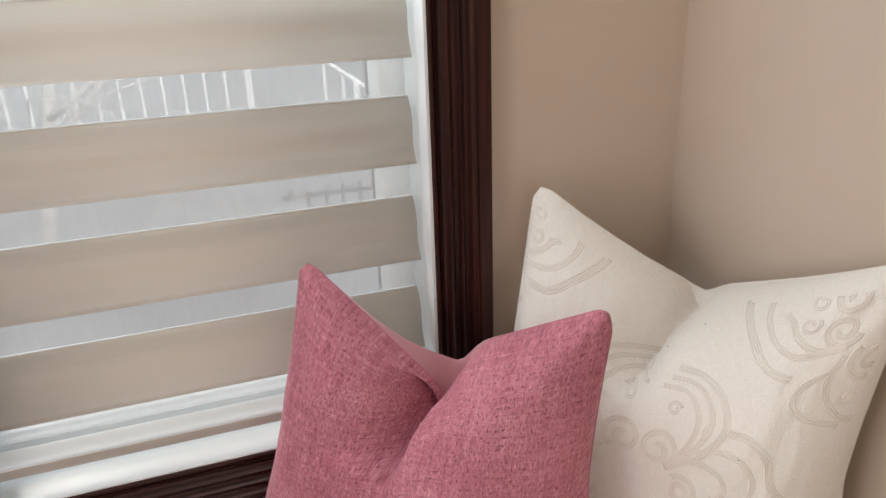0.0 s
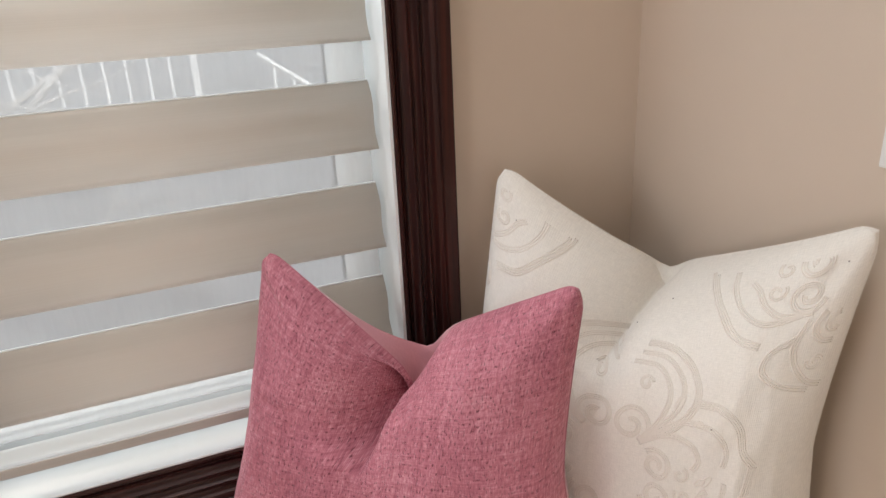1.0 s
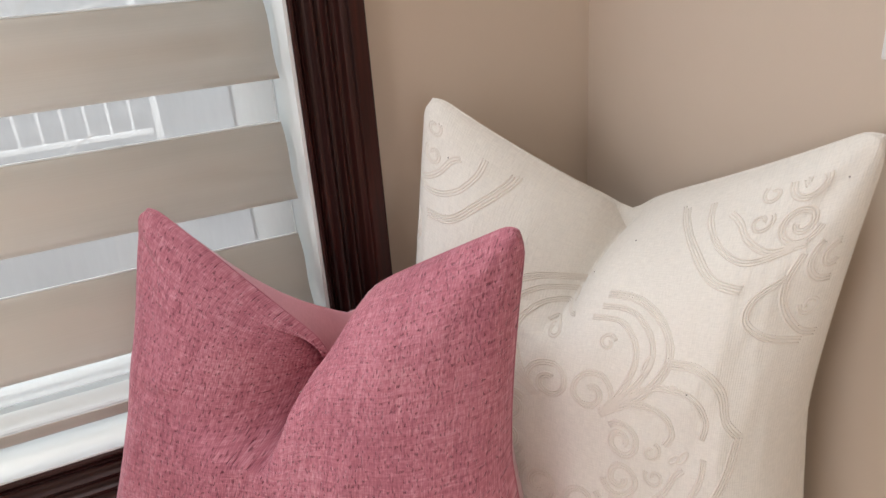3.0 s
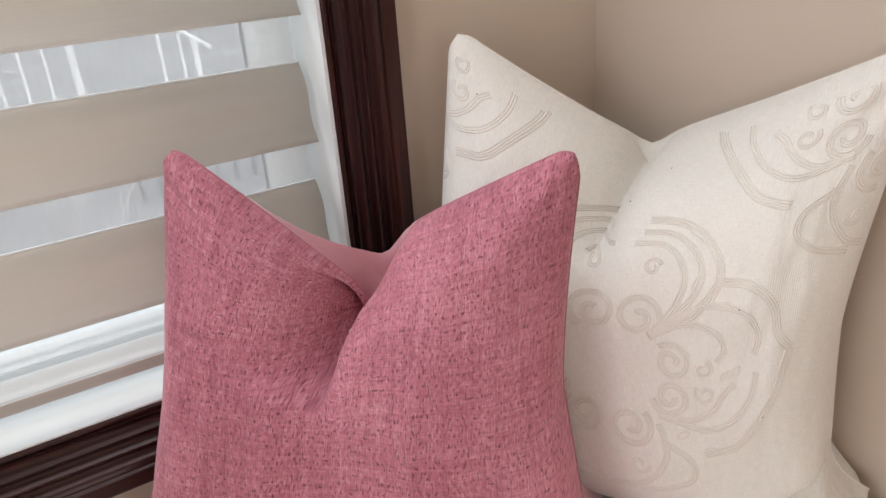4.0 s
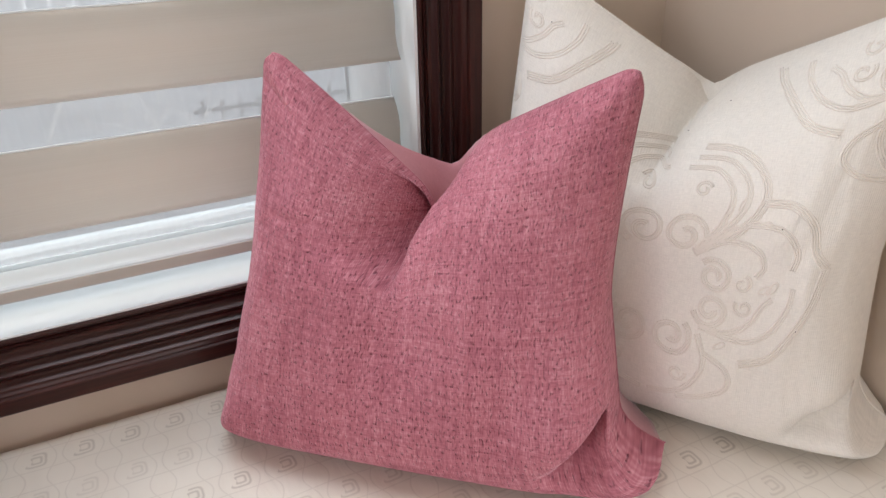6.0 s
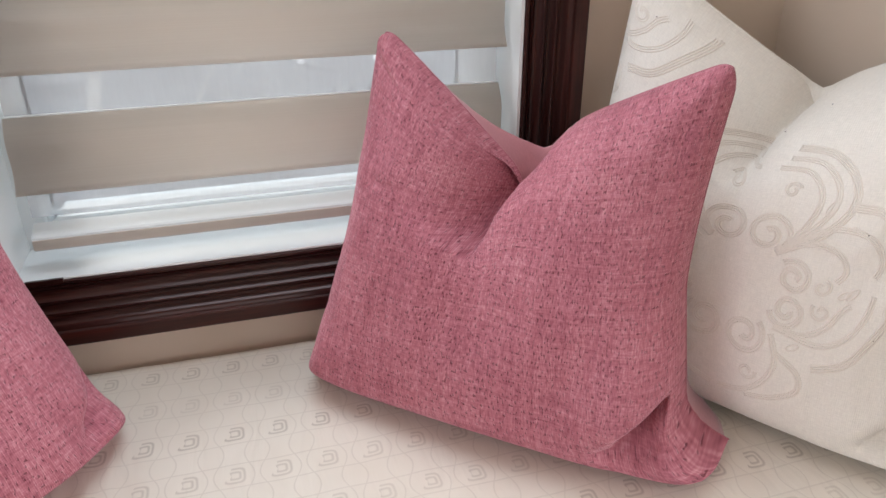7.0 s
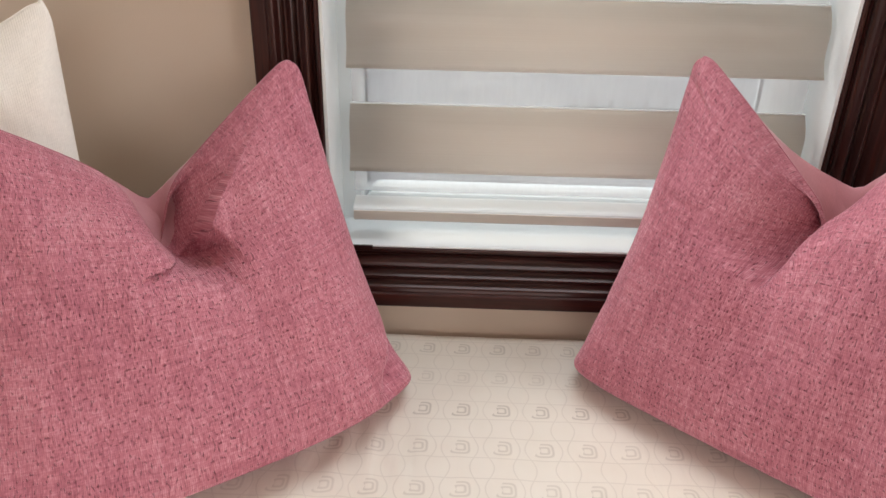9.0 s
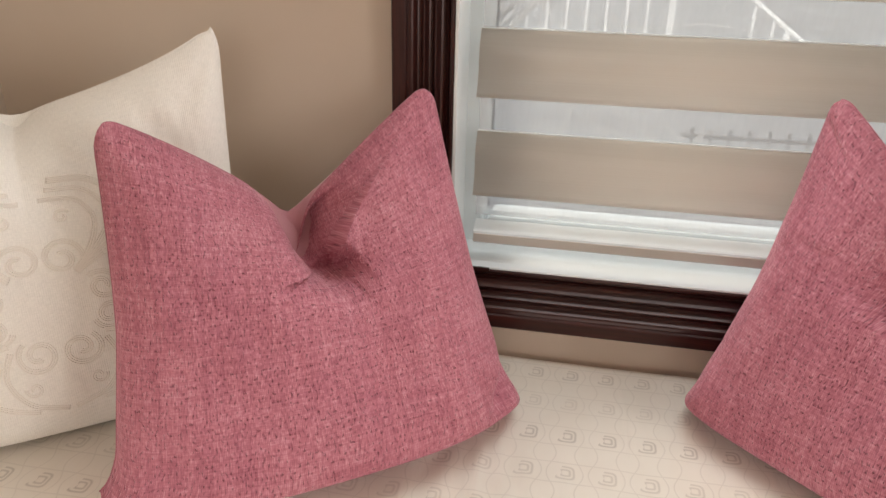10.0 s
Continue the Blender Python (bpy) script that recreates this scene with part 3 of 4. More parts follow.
class Pillow:
    """A stuffed square pillow with a dented top: four corner tips, the way it faces, how far each side bulges, and the dent."""

    def __init__(self, bl, br, tr, tl, front, back, dent, sag=(0.02, 0.02), face=None, folds=(), seed=0, low=0.33, plump=0.5, bottom=0.0, square=2.2, hang=(0.0, 0.0), ears=(1.0, 1.0), boxy=9.0):
        self.bl, self.br, self.tr, self.tl = Vector(bl), Vector(br), Vector(tr), Vector(tl)
        right = (self.tr + self.br - self.tl - self.bl).normalized()
        up = (self.tl + self.tr - self.bl - self.br).normalized()
        self.n = Vector(face).normalized() if face else right.cross(up).normalized()
        self.right, self.up = right, up
        self.front, self.back, self.sag, self.folds, self.seed = front, back, sag, folds, seed
        self.dent, self.low, self.plump, self.bottom, self.square = dent, low, plump, bottom, square
        self.hang, self.ears, self.boxy = hang, ears, boxy
        self.half = (self.br - self.bl).length / 2
        self.tall = ((self.tl + self.tr - self.bl - self.br) / 2).length

    def fold_depth(self, s, t):
        """How far the cloth is drawn in by the folds, and how far a ridge leans over them. Each fold is a chain of (s, t, depth)
        with the reach of its shallow side, of its steep side, the hand of the steep side along the chain and the ridge's lean."""
        most, lean = 0.0, 0.0
        x, y = s * self.half, t * self.tall
        for chain, soft, steep, hand, over in self.folds:
            best = None
            for (sa, ta, da), (sb, tb, db) in zip(chain, chain[1:]):
                ax, ay, ex, ey = sa * self.half, ta * self.tall, (sb - sa) * self.half, (tb - ta) * self.tall
                ll = ex * ex + ey * ey
                w = max(0.0, min(1.0, ((x - ax) * ex + (y - ay) * ey) / ll))
                dx, dy = x - ax - ex * w, y - ay - ey * w
                d = math.hypot(dx, dy)
                if best is None or d < best[0]:
                    best = (d, (ex * dy - ey * dx) / math.sqrt(ll) * hand, da + (db - da) * w)
            d, q, deep = best
            # from the shallow to the steep reach round the fold's ends
            f = 0.5 + 0.5 * max(-1.0, min(1.0, q / max(d, 1e-6)))
            reach = soft + (steep - soft) * f
            most = max(most, deep * math.exp(-(d / reach) ** 1.25))
            if q > 0:
                lean += over * deep * 10 * math.exp(-((d - 1.6 * steep) / (1.5 * steep)) ** 2) * hand
        return most, lean

    def place(self, s, t, side, lift=0.0):
        a = (s + 1) / 2
        d = self.dent
        p = (self.bl * (1 - a) + self.br * a) * (1 - t) + (self.tl * (1 - a) + self.tr * a) * t
        up_to = min(1.0, t / 0.12)
        draw = up_to * (2 - up_to) * (1 - max(0.0, (t - 0.42) / 0.58) ** 1.25)
        p = p - self.right * (s * abs(s) * self.sag[0 if s < 0 else 1] * draw)
        # rounded corner tips
        cs, ct = max(0.0, abs(s) - 0.88) / 0.12, max(0.0, abs(2 * t - 1) - 0.82) / 0.18
        k = max(0.0, 1 - 1 / max(1.0, math.hypot(cs, ct)))
        p = p - self.right * (cs * k * 0.12 * self.half * (1 if s > 0 else -1)) - self.up * (ct * k * 0.09 * self.tall * (1 if t > 0.5 else -0.7))
        # the dent leans from its mouth at the seam to its foot on the face
        s0 = d["mouth"] + (d["foot"] - d["mouth"]) * min(1.6, (1 - t) / (1 - d["foot_t"]))
        u = (s - s0) / (1 - s0) if s > s0 else (s0 - s) / (1 + s0)
        flat = d.get("flat", 0.0) * t ** 2
        u = max(0.0, min(1.0, (u - flat) / (1 - flat)))
        power = d["right"] if s > s0 else d["left"]
        # keep the very crease a little round
        uu = math.sqrt(u * u + d["round"] ** 2) - d["round"] * (1 - u)
        uu = max(0.0, min(1.0, uu))
        cusp = d["cusp_r"] if s > s0 else d["cusp_l"]
        fall = (1 - cusp) * (1 - uu) ** power + cusp * math.exp(-uu / 0.065)
        depth = d["depth"]
        if side < 0:
            blunt = d["rear"] * math.tanh(fall / d["rear"])
            fall = blunt + (fall - blunt) * t ** 30
        p = p - self.up * (depth * fall * t ** d["reach"])
        # the mouth of the dent drops away behind its front ledge
        p = p - self.up * (d["pit"] * math.exp(-(u / d["pit_w"]) ** 2) * (t ** d.get("pit_t", 7) if side > 0 else t ** 40))
        p = p - self.n * (d["set_back"] * (1 - u) ** 1.5 * t ** 3)
        # bulge
        tt = t ** self.low
        box_y = self.square + self.boxy * (1 - t) ** 3
        bulge = max(0.0, 1 - abs(s) ** box_y) ** self.plump * max(0.0, 1 - (2 * tt - 1) ** 2) ** self.plump
        bulge *= self.front if side > 0 else self.back
        if side > 0:
            deep, lean = self.fold_depth(s, t)
            rim = min(1.0, 14 * (1 - t)) * min(1.0, 14 * t) * min(1.0, 12 * (1 - abs(s)))
            room = bulge + 0.10
            bulge -= room * math.tanh(deep / room) * rim
            p = p + self.right * (lean * rim)
            # the full body hangs over its seam near the foot
            out = self.hang[0 if s < 0 else 1] * math.exp(-((abs(s) - 0.90) / 0.085) ** 2 - ((t - 0.10) / 0.15) ** 2)
            p = p + self.right * (out if s > 0 else -out)
        # stuffed ears at the lower corners
        bulge += 0.019 * self.ears[0 if s < 0 else 1] * math.exp(-(((1 - abs(s)) - 0.10) / 0.09) ** 2 - ((t - 0.06) / 0.07) ** 2) * min(1.0, 30 * t) * min(1.0, 30 * (1 - abs(s)))
        p = p + self.n * (bulge if side > 0 else -bulge)
        edge = min(1.0, 6 * (1 - abs(s))) * min(1.0, 6 * t) * min(1.0, 6 * (1 - t))
        q = Vector((s * 2.2, t * 2.2, self.seed + side))
        wr = 0.014 * noise.noise(q * 1.1) + 0.0055 * noise.noise(q * 3.1) + 0.0012 * noise.noise(q * 9)
        # puckers that run in from the corner tips
        cs, ct = 1 - abs(s), min(t, 1 - t) * 2
        r = math.hypot(cs, ct)
        wr += 0.004 * math.exp(-((r - 0.22) / 0.2) ** 2) * math.sin(7 * math.atan2(ct, cs) + self.seed)
        # gathered cloth in the lower corners
        ear = math.exp(-((1 - abs(s)) / 0.16) ** 2 - (t / 0.13) ** 2)
        gather = 0.004 * self.ears[0 if s < 0 else 1] * ear * math.sin(4.0 * math.atan2(t * 2.2, 1.02 - abs(s)) * (1 + 0.2 * math.sin(self.seed)) + self.seed + 2 * noise.noise(q * 4)) * min(1.0, 25 * t) * min(1.0, 25 * (1 - abs(s)))
        p = p + self.n * (wr * edge * side + gather * side + lift * side)
        # the full lower front sinks onto the cushion
        if side > 0:
            p.z -= self.bottom * math.exp(-(t / 0.07) ** 2) * (1 - s ** 4)
        # rests on the cushion
        floor_z = SEAT_Z + 0.002
        if p.z < floor_z + 0.01:
            p.z = floor_z + 0.01 * math.exp((p.z - floor_z - 0.01) / 0.01)
        return p

    def panel(self, side, n=72):
        w = (self.br - self.bl).length
        bias = lambda f: -math.cos(math.pi * f) * 0.35 + (2 * f - 1) * 0.65
        bias01 = lambda f: (bias(f) + 1) / 2
        fn = lambda u, v: self.place(bias(u), bias01(v), side)
        return grid_mesh(fn, n, n, uv=lambda u, v: (bias01(u) * w, bias01(v) * w), flip=side < 0)

    def seam(self, lift=0.0):
        pts = []
        n = 40
        for k in range(n):
            pts.append(self.place(-1 + 2 * k / n, 0, 1))
        for k in range(n):
            pts.append(self.place(1, k / n, 1))
        for k in range(n * 2):
            pts.append(self.place(1 - k / n, 1, 1))
        for k in range(n):
            pts.append(self.place(-1, 1 - k / n, 1))
        return pts


def build_pillow(name, P, face_mat, back_mat, welt_mat, label, welt=0.0013, group="", back_label=""):
    root = tagged(empty(name, (P.bl + P.br) / 2), label, "pillow", group)
    root.matrix_world = Matrix.Identity(4)
    part("front_panel", P.panel(1, 220), face_mat, root, smooth=True)
    part("back_panel", P.panel(-1, 48), back_mat, root, back_label, smooth=True)
    part("seam_welt", tube(P.seam(), welt, 6, closed=True), welt_mat, root, smooth=True)
    return root


ROSE_A = Pillow((0.034, 1.010, 0.513), (0.488, 0.606, 0.513), (0.473, 0.707, 0.993), (0.130, 1.044, 0.994), 0.160, 0.085,
                dict(mouth=-0.025, foot=-0.06, foot_t=0.60, left=1.15, right=1.05, cusp_l=0.0, cusp_r=0.42, round=0.015, depth=0.212, rear=0.72, reach=2.9, set_back=0.07, pit=0.09, pit_w=0.08),
                sag=(0.022, 0.064), folds=((((-0.02, 1.0, 0.08), (-0.04, 0.85, 0.24), (-0.08, 0.69, 0.24), (-0.14, 0.55, 0.10), (-0.16, 0.50, 0.005)), 0.046, 0.009, 1, -0.008),
                                           (((-0.97, 0.92, 0.007), (-0.70, 0.885, 0.002)), 0.012, 0.006, 1, 0.0), (((-0.75, 0.62, 0.005), (-0.35, 0.66, 0.003)), 0.016, 0.010, 1, 0.0),
                                           (((-0.98, 0.25, 0.006), (-0.70, 0.16, 0.002)), 0.016, 0.010, 1, 0.0), (((0.97, 0.66, 0.006), (0.80, 0.52, 0.002)), 0.014, 0.010, 1, 0.0),
                                           (((1.0, 0.20, 0.03), (0.82, 0.12, 0.09), (0.62, 0.055, 0.05), (0.52, 0.05, 0.008)), 0.035, 0.007, -1, 0.0)),
                seed=3.0, low=0.35, square=3.4, boxy=10.0, bottom=0.014, hang=(0.003, 0.0), ears=(0.3, 0.8))
rose_a = build_pillow("throw_pillow", ROSE_A, CHENILLE, ROSE_BACK, WELT, "dusty rose chenille pillow with a sharply creased top dent",
             group="rose pillows", back_label="smooth paler rose backing")
ROSE_B = Pillow((-0.790, 0.562, 0.512), (-0.284, 0.914, 0.517), (-0.441, 0.997, 0.982), (-0.812, 0.724, 0.971), 0.157, 0.085,
                dict(mouth=0.02, foot=0.10, foot_t=0.62, left=1.2, right=1.15, cusp_l=0.2, cusp_r=0.05, round=0.03, depth=0.18, rear=1.2, reach=2.6, set_back=0.08, pit=0.05, pit_w=0.10, pit_t=6),
                sag=(0.030, 0.020), folds=((((0.02, 1.0, 0.08), (0.01, 0.84, 0.23), (0.03, 0.70, 0.23), (0.08, 0.60, 0.17), (0.19, 0.58, 0.12), (0.28, 0.60, 0.02)), 0.065, 0.018, -1, 0.0),
                                         (((0.14, 0.56, 0.010), (0.17, 0.49, 0.001)), 0.010, 0.014, 1, 0.0),
                                         (((0.97, 0.90, 0.007), (0.70, 0.885, 0.002)), 0.010, 0.008, 1, 0.0), (((0.92, 0.80, 0.006), (0.55, 0.77, 0.002)), 0.014, 0.010, 1, 0.0),
                                         (((0.99, 0.17, 0.05), (0.78, 0.05, 0.03)), 0.03, 0.008, -1, 0.0)),
                seed=7.0, square=2.46, boxy=0.0, low=0.25, bottom=0.012, hang=(0.004, 0.0075), ears=(0.8, 0.6))
build_pillow("throw_pillow", ROSE_B, CHENILLE, ROSE_BACK, WELT, "dusty rose chenille pillow with a deep folded top dent",
             group="rose pillows", back_label="smooth paler rose backing")
IVORY_A = Pillow((0.478, 0.946, 0.512), (0.774, 0.497, 0.515), (0.745, 0.520, 1.083), (0.499, 0.991, 1.084), 0.153, 0.07,
                 dict(mouth=-0.14, foot=-0.18, foot_t=0.60, left=1.05, right=0.98, cusp_l=0.0, cusp_r=0.08, round=0.015, depth=0.178, rear=2.0, reach=2.8, set_back=0.15, pit=0.02, pit_w=0.08),
                 sag=(-0.029, 0.058), folds=((((-0.14, 1.0, 0.03), (-0.15, 0.86, 0.06), (-0.19, 0.72, 0.055), (-0.23, 0.63, 0.03), (-0.28, 0.59, 0.004)), 0.045, 0.010, 1, -0.004),
                                            (((-0.19, 0.66, 0.012), (-0.42, 0.68, 0.006), (-0.6, 0.69, 0.0)), 0.014, 0.020, -1, 0.0),
                                            (((1.0, 0.17, 0.06), (0.78, 0.10, 0.06), (0.62, 0.055, 0.02)), 0.03, 0.008, -1, 0.0)),
                 seed=11.0, low=0.38, square=2.66, boxy=5.0, hang=(0.015, 0.011), ears=(0.6, 0.9))
ivory_a = build_pillow("square_pillow", IVORY_A, IVORY, IVORY, IVORY, "ivory cotton pillow with raised corded scroll embroidery",
                       group="ivory pillows", welt=0.0010)
IVORY_B = Pillow((-1.13, 0.60, 0.512), (-0.705, 0.915, 0.512), (-0.724, 0.904, 1.072), (-1.13, 0.60, 1.070), 0.095, 0.07,
                 dict(mouth=-0.1, foot=-0.1, foot_t=0.66, left=1.2, right=0.72, cusp_l=0.0, cusp_r=0.0, round=0.06, depth=0.13, rear=2.0, reach=3.0, set_back=0.10, pit=0.02, pit_w=0.1),
                 sag=(0.02, 0.016), seed=17.0, square=2.4)
ivory_b = build_pillow("square_pillow", IVORY_B, IVORY, IVORY, IVORY, "ivory scroll-embroidered pillow half hidden by a rose pillow",
                       group="ivory pillows", welt=0.0010)

# ---- corded scroll embroidery ----
PANEL_W, PANEL_H = 0.275, 0.57


def smooth_path(pts, n=10):
    """A smooth curve through the points (Catmull-Rom)."""
    out = []
    q = [pts[0]] + list(pts) + [pts[-1]]
    for i in range(1, len(q) - 2):
        for k in range(n):
            f = k / n
            out.append(tuple(0.5 * (2 * q[i][c] + (q[i + 1][c] - q[i - 1][c]) * f + (2 * q[i - 1][c] - 5 * q[i][c] + 4 * q[i + 1][c] - q[i + 2][c]) * f * f
                                    + (3 * q[i][c] - q[i - 1][c] - 3 * q[i + 1][c] + q[i + 2][c]) * f ** 3) for c in (0, 1)))
    out.append(pts[-1])
    return out


def spiral(x, y, r, turns, start, hand):
    n = int(26 * turns)
    return [(x + r * (1 - 0.80 * (k / n) ** 1.3) * math.cos(start + hand * math.tau * turns * k / n), y + r * (1 - 0.80 * (k / n) ** 1.3) * math.sin(start + hand * math.tau * turns * k / n)) for k in range(n + 1)]


def smooth3(pts, n=5):
    """The same through points in space."""
    q = [pts[0]] + list(pts) + [pts[-1]]
    out = []
    for i in range(1, len(q) - 2):
        for k in range(n):
            f = k / n
            out.append(0.5 * (2 * q[i] + (q[i + 1] - q[i - 1]) * f + (2 * q[i - 1] - 5 * q[i] + 4 * q[i + 1] - q[i + 2]) * f * f + (3 * q[i] - q[i - 1] - 3 * q[i + 1] + q[i + 2]) * f ** 3))
    return out + [pts[-1]]


def scroll_motif():
    """One half of a scrolling damask flower: (curve, strands) in metres on the panel."""
    out = []
    for x, y, r, turns, start, hand in ((0.005, 0.288, 0.026, 1.6, -1.0, 1), (0.050, 0.239, 0.020, 1.6, 2.4, -1), (0.052, 0.194, 0.020, 1.6, 3.4, 1),
                                        (0.0055, 0.148, 0.024, 1.6, 0.9, -1), (0.016, 0.352, 0.010, 1.2, 0.4, 1), (0.020, 0.100, 0.010, 1.2, 0.2, -1),
                                        (0.088, 0.236, 0.010, 1.1, 1.2, -1), (0.094, 0.205, 0.011, 1.2, 2.6, 1)):
        out.append((spiral(x, y, r * 1.12, turns * 0.92, start, hand), 3 if r > 0.015 else 2))
    paths = (
        ((0.0055, 0.420), (0.055, 0.412), (0.090, 0.378), (0.097, 0.342), (0.070, 0.302), (0.020, 0.266)),
        ((-0.010, 0.385), (0.033, 0.380), (0.056, 0.348), (0.048, 0.308), (0.022, 0.268)),
        ((0.097, 0.345), (0.137, 0.342), (0.165, 0.319), (0.177, 0.287), (0.196, 0.268)),
        ((0.196, 0.268), (0.187, 0.225), (0.165, 0.182), (0.137, 0.145), (0.098, 0.130)),
        ((0.020, 0.266), (0.060, 0.288), (0.098, 0.283), (0.112, 0.262), (0.104, 0.246)),
        ((0.040, 0.170), (0.078, 0.168), (0.104, 0.186), (0.118, 0.210), (0.130, 0.222)),
        ((-0.018, 0.058), (0.022, 0.072), (0.046, 0.100), (0.052, 0.128), (0.040, 0.160)),
        ((0.0, 0.402), (0.046, 0.396), (0.074, 0.362), (0.070, 0.326), (0.030, 0.274)),
        ((0.030, 0.280), (0.080, 0.312), (0.128, 0.312), (0.152, 0.285), (0.150, 0.262)),
        ((0.052, 0.168), (0.096, 0.160), (0.132, 0.178), (0.152, 0.212), (0.156, 0.240)),
        ((0.052, 0.136), (0.082, 0.118), (0.086, 0.094), (0.060, 0.074), (0.020, 0.062)),
    )
    for k, pts in enumerate(paths):
        out.append((smooth_path(pts), 4 if k in (0, 2, 3) else 3))
    for x, y, a, lean in ((0.072, 0.338, 0.011, 1.2), (0.128, 0.236, 0.010, 0.9), (0.118, 0.232, 0.009, 0.6), (0.070, 0.150, 0.008, 0.5), (0.108, 0.319, 0.004, 0.0)):
        ring = []
        for k in range(19):
            w = math.tau * k / 18
            px, py = a * math.cos(w), 0.4 * a * math.sin(w)
            ring.append((x + px * math.cos(lean) - py * math.sin(lean), y + px * math.sin(lean) + py * math.cos(lean)))
        out.append((ring, 1))
    return out


def embroider(P, root, shifts):
    bm = bmesh.new()
    half = scroll_motif()
    axis = -0.0225
    for sx, sy, sides in shifts:
        for mirror in sides:
            for pts, strands in half:
                if strands == 1 and len(sides) == 1:
                    continue
                for j in range(strands):
                    off = (j - (strands - 1) / 2) * 0.0031
                    run = []
                    for i, (x, y) in enumerate(pts):
                        a, b = pts[max(0, i - 1)], pts[min(len(pts) - 1, i + 1)]
                        dx, dy = b[0] - a[0], b[1] - a[1]
                        ln = math.hypot(dx, dy) or 1.0
                        X, Y = x - dy / ln * off, y + dx / ln * off
                        X = axis + (X - axis) * mirror
                        s_, t_ = (X + sx) / PANEL_W, (Y + sy) / PANEL_H
                        if abs(s_) < 0.955 and 0.045 < t_ < 0.955:
                            run.append(P.place(s_, t_, 1, -0.0001))
                        else:
                            if len(run) > 2:
                                tube(run, 0.0012, 6, bm=bm)
                            run = []
                    if len(run) > 2:
                        tube(run, 0.0012, 6, bm=bm)
    return tagged(part("embroidery", bm, CORD, root, "raised beige corded scrollwork", smooth=True), kind="stuff")


embroider(IVORY_A, ivory_a, ((0.0, 0.0, (1, -1)), (0.31, 0.30, (-1,)), (-0.34, 0.30, (1,))))
embroider(IVORY_B, ivory_b, ((0.0, 0.0, (1, -1)),))

# lint on the ivory pillow, a loose thread in the dent of the rose pillow
LINT = painted("brown_lint", (0.12, 0.08, 0.06), 0.9, 0.2, 0.0)
bm = bmesh.new()
for s_, t_ in ((-0.10, 0.80), (0.06, 0.88), (0.87, 0.665), (0.90, 0.93), (0.46, 0.55), (-0.82, 0.9), (0.62, 0.33)):
    r = bmesh.ops.create_icosphere(bm, subdivisions=1, radius=0.0012)
    at = IVORY_A.place(s_, t_, 1, 0.0004)
    for v in r["verts"]:
        v.co = at + Vector((v.co.x, v.co.y * 0.6, v.co.z * 0.8))
tagged(part("lint", bm, LINT, ivory_a, "tiny brown lint specks"), kind="stuff")
loose = [ROSE_A.place(-0.01 + 0.02 * math.sin(k * 0.9), 0.90 - 0.016 * k, 1, 0.003 + 0.003 * math.sin(k * 1.7)) for k in range(9)]
part("loose_thread", tube(smooth3(loose), 0.00045, 4), CORD, rose_a, "short pale loose thread")

# ---- switch plate on the east wall ----
plate = tagged(empty("light_switch", (RIGHT_X, 0.52, 1.18)), "white plastic double rocker light switch on a beige wall", "light switch")
plate.matrix_world = Matrix.Identity(4)
part("cover_plate", box((RIGHT_X - 0.006, 0.462, 1.123), (RIGHT_X + 0.002, 0.578, 1.243), 0.003), PLASTIC, plate)
for yy in (0.497, 0.543):
    part("rocker", box((RIGHT_X - 0.0095, yy - 0.0165, 1.149), (RIGHT_X - 0.004, yy + 0.0165, 1.217), 0.0015), PLASTIC, plate)

# ---- outside ----
GZ = -0.55
tagged(to_object("ground", grid_mesh(lambda u, v: (-300 + 600 * u, -300 + 600 * v, GZ), 8, 8), GROUND), kind="structure")


def baluster(x, y, z0, z1, w, parent):
    part("baluster", box((x - w / 2, y - w / 2, z0), (x + w / 2, y + w / 2, z1)), RAIL_WHITE, parent)


deck_rail = tagged(empty("deck_railing", (-1.5, 8, GZ)), "white painted deck railing with square balusters outside the window", "railing")
deck_rail.matrix_world = Matrix.Identity(4)
part("top_rail", box((-5.0, 7.95, 0.815), (0.66, 8.06, 0.875), 0.008), RAIL_WHITE, deck_rail)
part("bottom_rail", box((-5.0, 7.97, -0.34), (0.60, 8.03, -0.29), 0.006), RAIL_WHITE, deck_rail)
part("post", box((0.62, 7.96, GZ), (0.69, 8.04, 0.95), 0.008), RAIL_WHITE, deck_rail)
for k in range(26):
    baluster(0.42 - 0.205 * k, 8.0, -0.30, 0.82, 0.027, deck_rail)
stair_rail = tagged(empty("stair_railing", (1.7, 8, GZ)), "white sloping stair railing outside the window", "railing")
stair_rail.matrix_world = Matrix.Identity(4)
part("handrail", tube([(1.30, 8.0, 0.585), (1.60, 8.0, 0.37), (1.96, 8.0, 0.11)], 0.03, 8), RAIL_WHITE, stair_rail)
for xx in (1.46, 1.66, 1.80):
    w = 0.055 if xx == 1.80 else 0.03
    baluster(xx, 8.0, GZ, 0.47 - 0.72 * (xx - 1.46), w, stair_rail)
fence = tagged(empty("iron_fence", (1.4, 5.6, GZ)), "low dark iron picket fence on the ground outside", "fence")
fence.matrix_world = Matrix.Identity(4)
part("fence_rail", box((0.6, 5.585, -0.30), (2.6, 5.615, -0.27)), IRON, fence)
for k in range(14):
    part("picket", box((0.66 + 0.14 * k, 5.588, GZ), (0.684 + 0.14 * k, 5.612, -0.22)), IRON, fence)


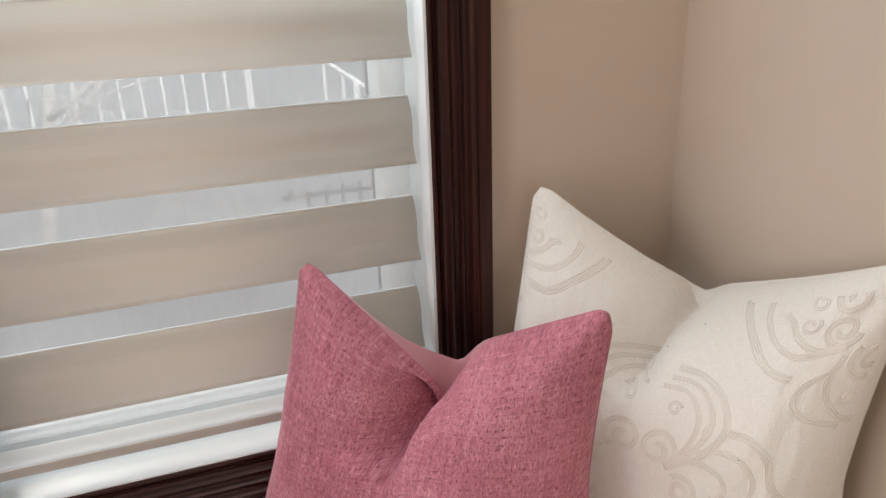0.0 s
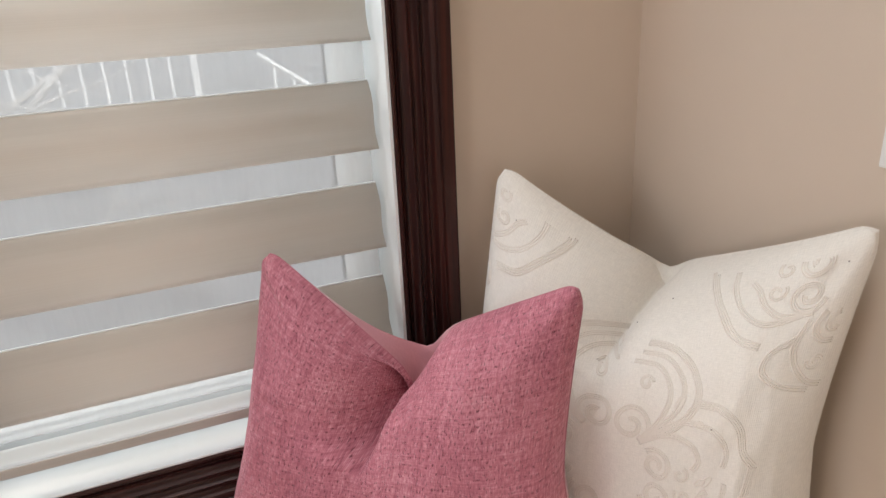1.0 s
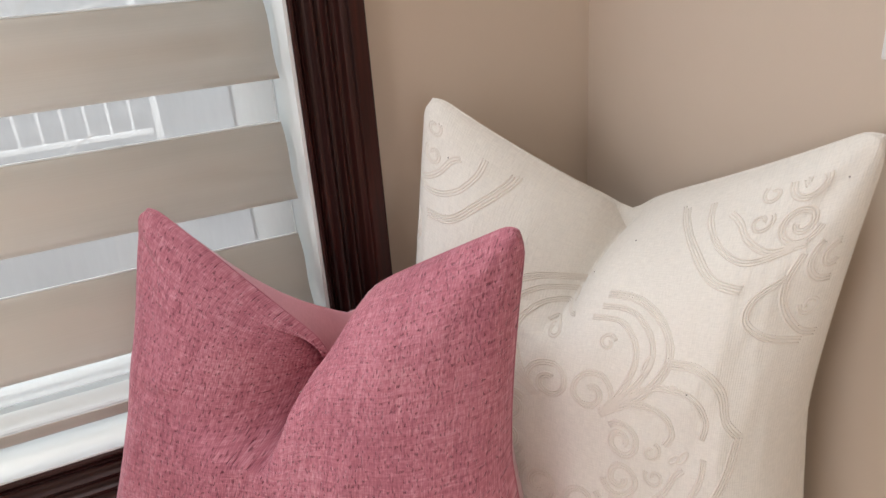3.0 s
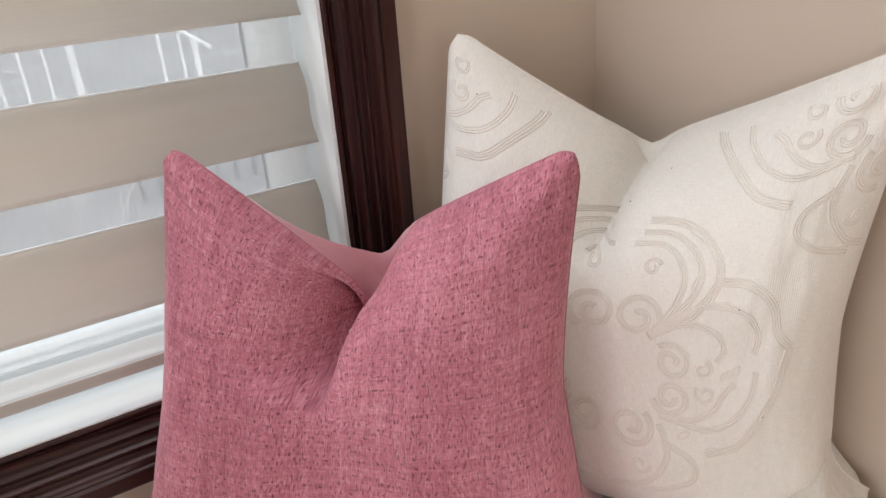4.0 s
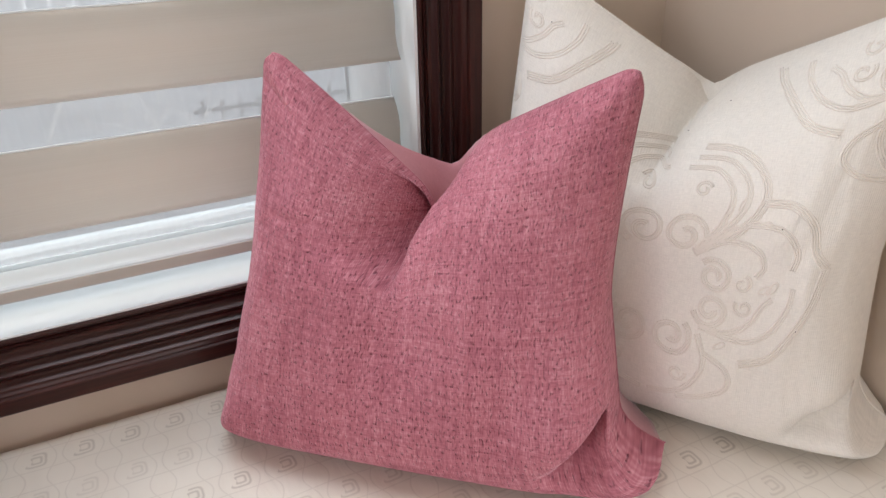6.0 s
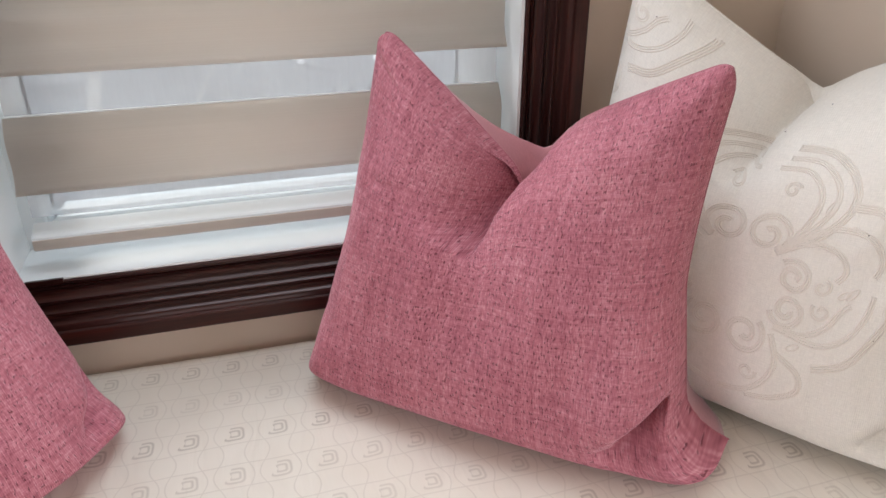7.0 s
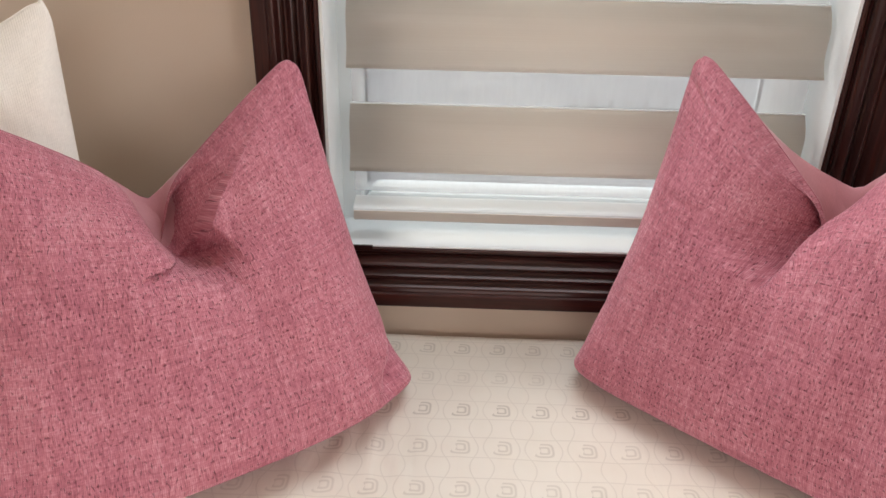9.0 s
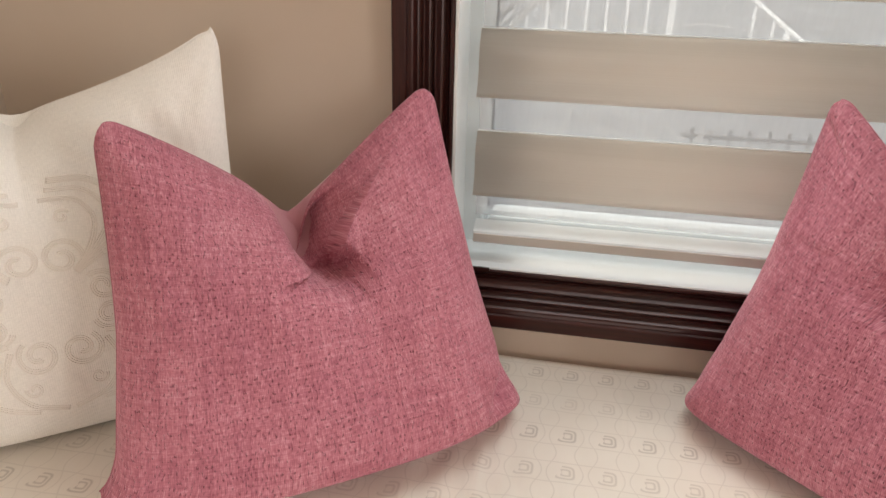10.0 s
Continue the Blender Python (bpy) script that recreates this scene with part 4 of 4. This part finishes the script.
def limb(a, b, r, bend, seed):
    pts = []
    a, b = Vector(a), Vector(b)
    for k in range(9):
        f = k / 8
        p = a.lerp(b, f)
        p += Vector((noise.noise((f * 2, seed, 0)), noise.noise((f * 2, seed, 5)), noise.noise((f * 2, seed, 9)) + math.sin(math.pi * f))) * bend
        pts.append(p)
    return pts


def bare_tree(at, height, seed, label):
    rng = random.Random(seed)
    root = tagged(empty("bare_tree", at), label, "tree")
    root.matrix_world = Matrix.Identity(4)
    at = Vector(at)
    trunk = limb(at, at + Vector((0.2 * height, 0, height)), 0, 0.05, seed)
    part("trunk", tube(trunk, 0.052, 9, taper=lambda f: 1 - 0.7 * f), BARK, root, smooth=True)
    for k in range(16):
        f = 0.12 + 0.8 * k / 16
        base = trunk[0].lerp(trunk[-1], f)
        ang = rng.uniform(0, math.tau)
        ln = height * (0.42 - 0.25 * f) * rng.uniform(0.7, 1.2)
        tip = base + Vector((math.cos(ang) * ln, math.sin(ang) * ln * 0.6, ln * rng.uniform(0.15, 0.8)))
        pts = limb(base, tip, 0, 0.09, seed + k * 3.1)
        bm = tube(pts, 0.026, 6, taper=lambda q: 1 - 0.75 * q)
        for j in range(5):
            b0 = pts[2 + j]
            tw = b0 + Vector((rng.uniform(-.5, .5), rng.uniform(-.3, .3), rng.uniform(-.1, .5))) * (ln * 0.45)
            tube(limb(b0, tw, 0, 0.05, seed + k + j * 7.7), 0.010, 5, bm=bm, taper=lambda q: 1 - 0.7 * q)
        part("limb", bm, BARK, root, smooth=True)
    return root


tree = bare_tree((-1.03, 5.0, GZ), 4.2, 4, "bare pale-barked tree outside the window")

# two low boughs and a twig that cross before the railing
for bough, thick in (([(-0.84, 5.0, 0.35), (-0.66, 4.6, 0.64), (-0.36, 4.5, 0.79), (-0.06, 4.5, 0.88), (0.2, 4.4, 1.06)], 0.013),
                     ([(-0.90, 5.0, 0.62), (-0.80, 4.6, 0.78), (-0.58, 4.5, 0.77), (-0.41, 4.5, 0.67), (-0.26, 4.45, 0.52)], 0.008),
                     ([(-0.78, 5.0, 0.70), (-0.30, 4.6, 0.70), (0.1, 4.5, 0.62), (0.5, 4.5, 0.66), (0.9, 4.4, 0.60)], 0.006),
                     ([(-0.34, 4.5, -0.10), (-0.22, 4.5, 0.14), (-0.06, 4.5, 0.34), (0.14, 4.5, 0.44)], 0.010)):
    part("limb", tube(smooth3([Vector(p) for p in bough]), thick, 6, taper=lambda q: 1 - 0.6 * q), BARK, tree, smooth=True)


def bare_shrub(at, seed, label):
    rng = random.Random(seed)
    root = tagged(empty("bare_shrub", at), label, "shrub")
    root.matrix_world = Matrix.Identity(4)
    at = Vector(at)
    for k in range(5):
        ang = rng.uniform(0, math.tau)
        tip = at + Vector((math.cos(ang) * rng.uniform(0.2, 0.7), math.sin(ang) * 0.3, rng.uniform(0.5, 1.05)))
        pts = limb(at + Vector((rng.uniform(-.1, .1), 0, 0)), tip, 0, 0.06, seed + k * 2.3)
        bm = tube(pts, 0.009, 5, taper=lambda q: 1 - 0.7 * q)
        for j in range(3):
            b0 = pts[3 + j]
            tube(limb(b0, b0 + Vector((rng.uniform(-.3, .3), 0.05, rng.uniform(0.05, .3))), 0, 0.02, seed + k + j * 5.1), 0.005, 5, bm=bm, taper=lambda q: 1 - 0.6 * q)
        part("stem", bm, BARK, root, smooth=True)
    return root


bare_shrub((0.1, 4.6, GZ), 5, "leafless shrub with pale thin stems outside the window")
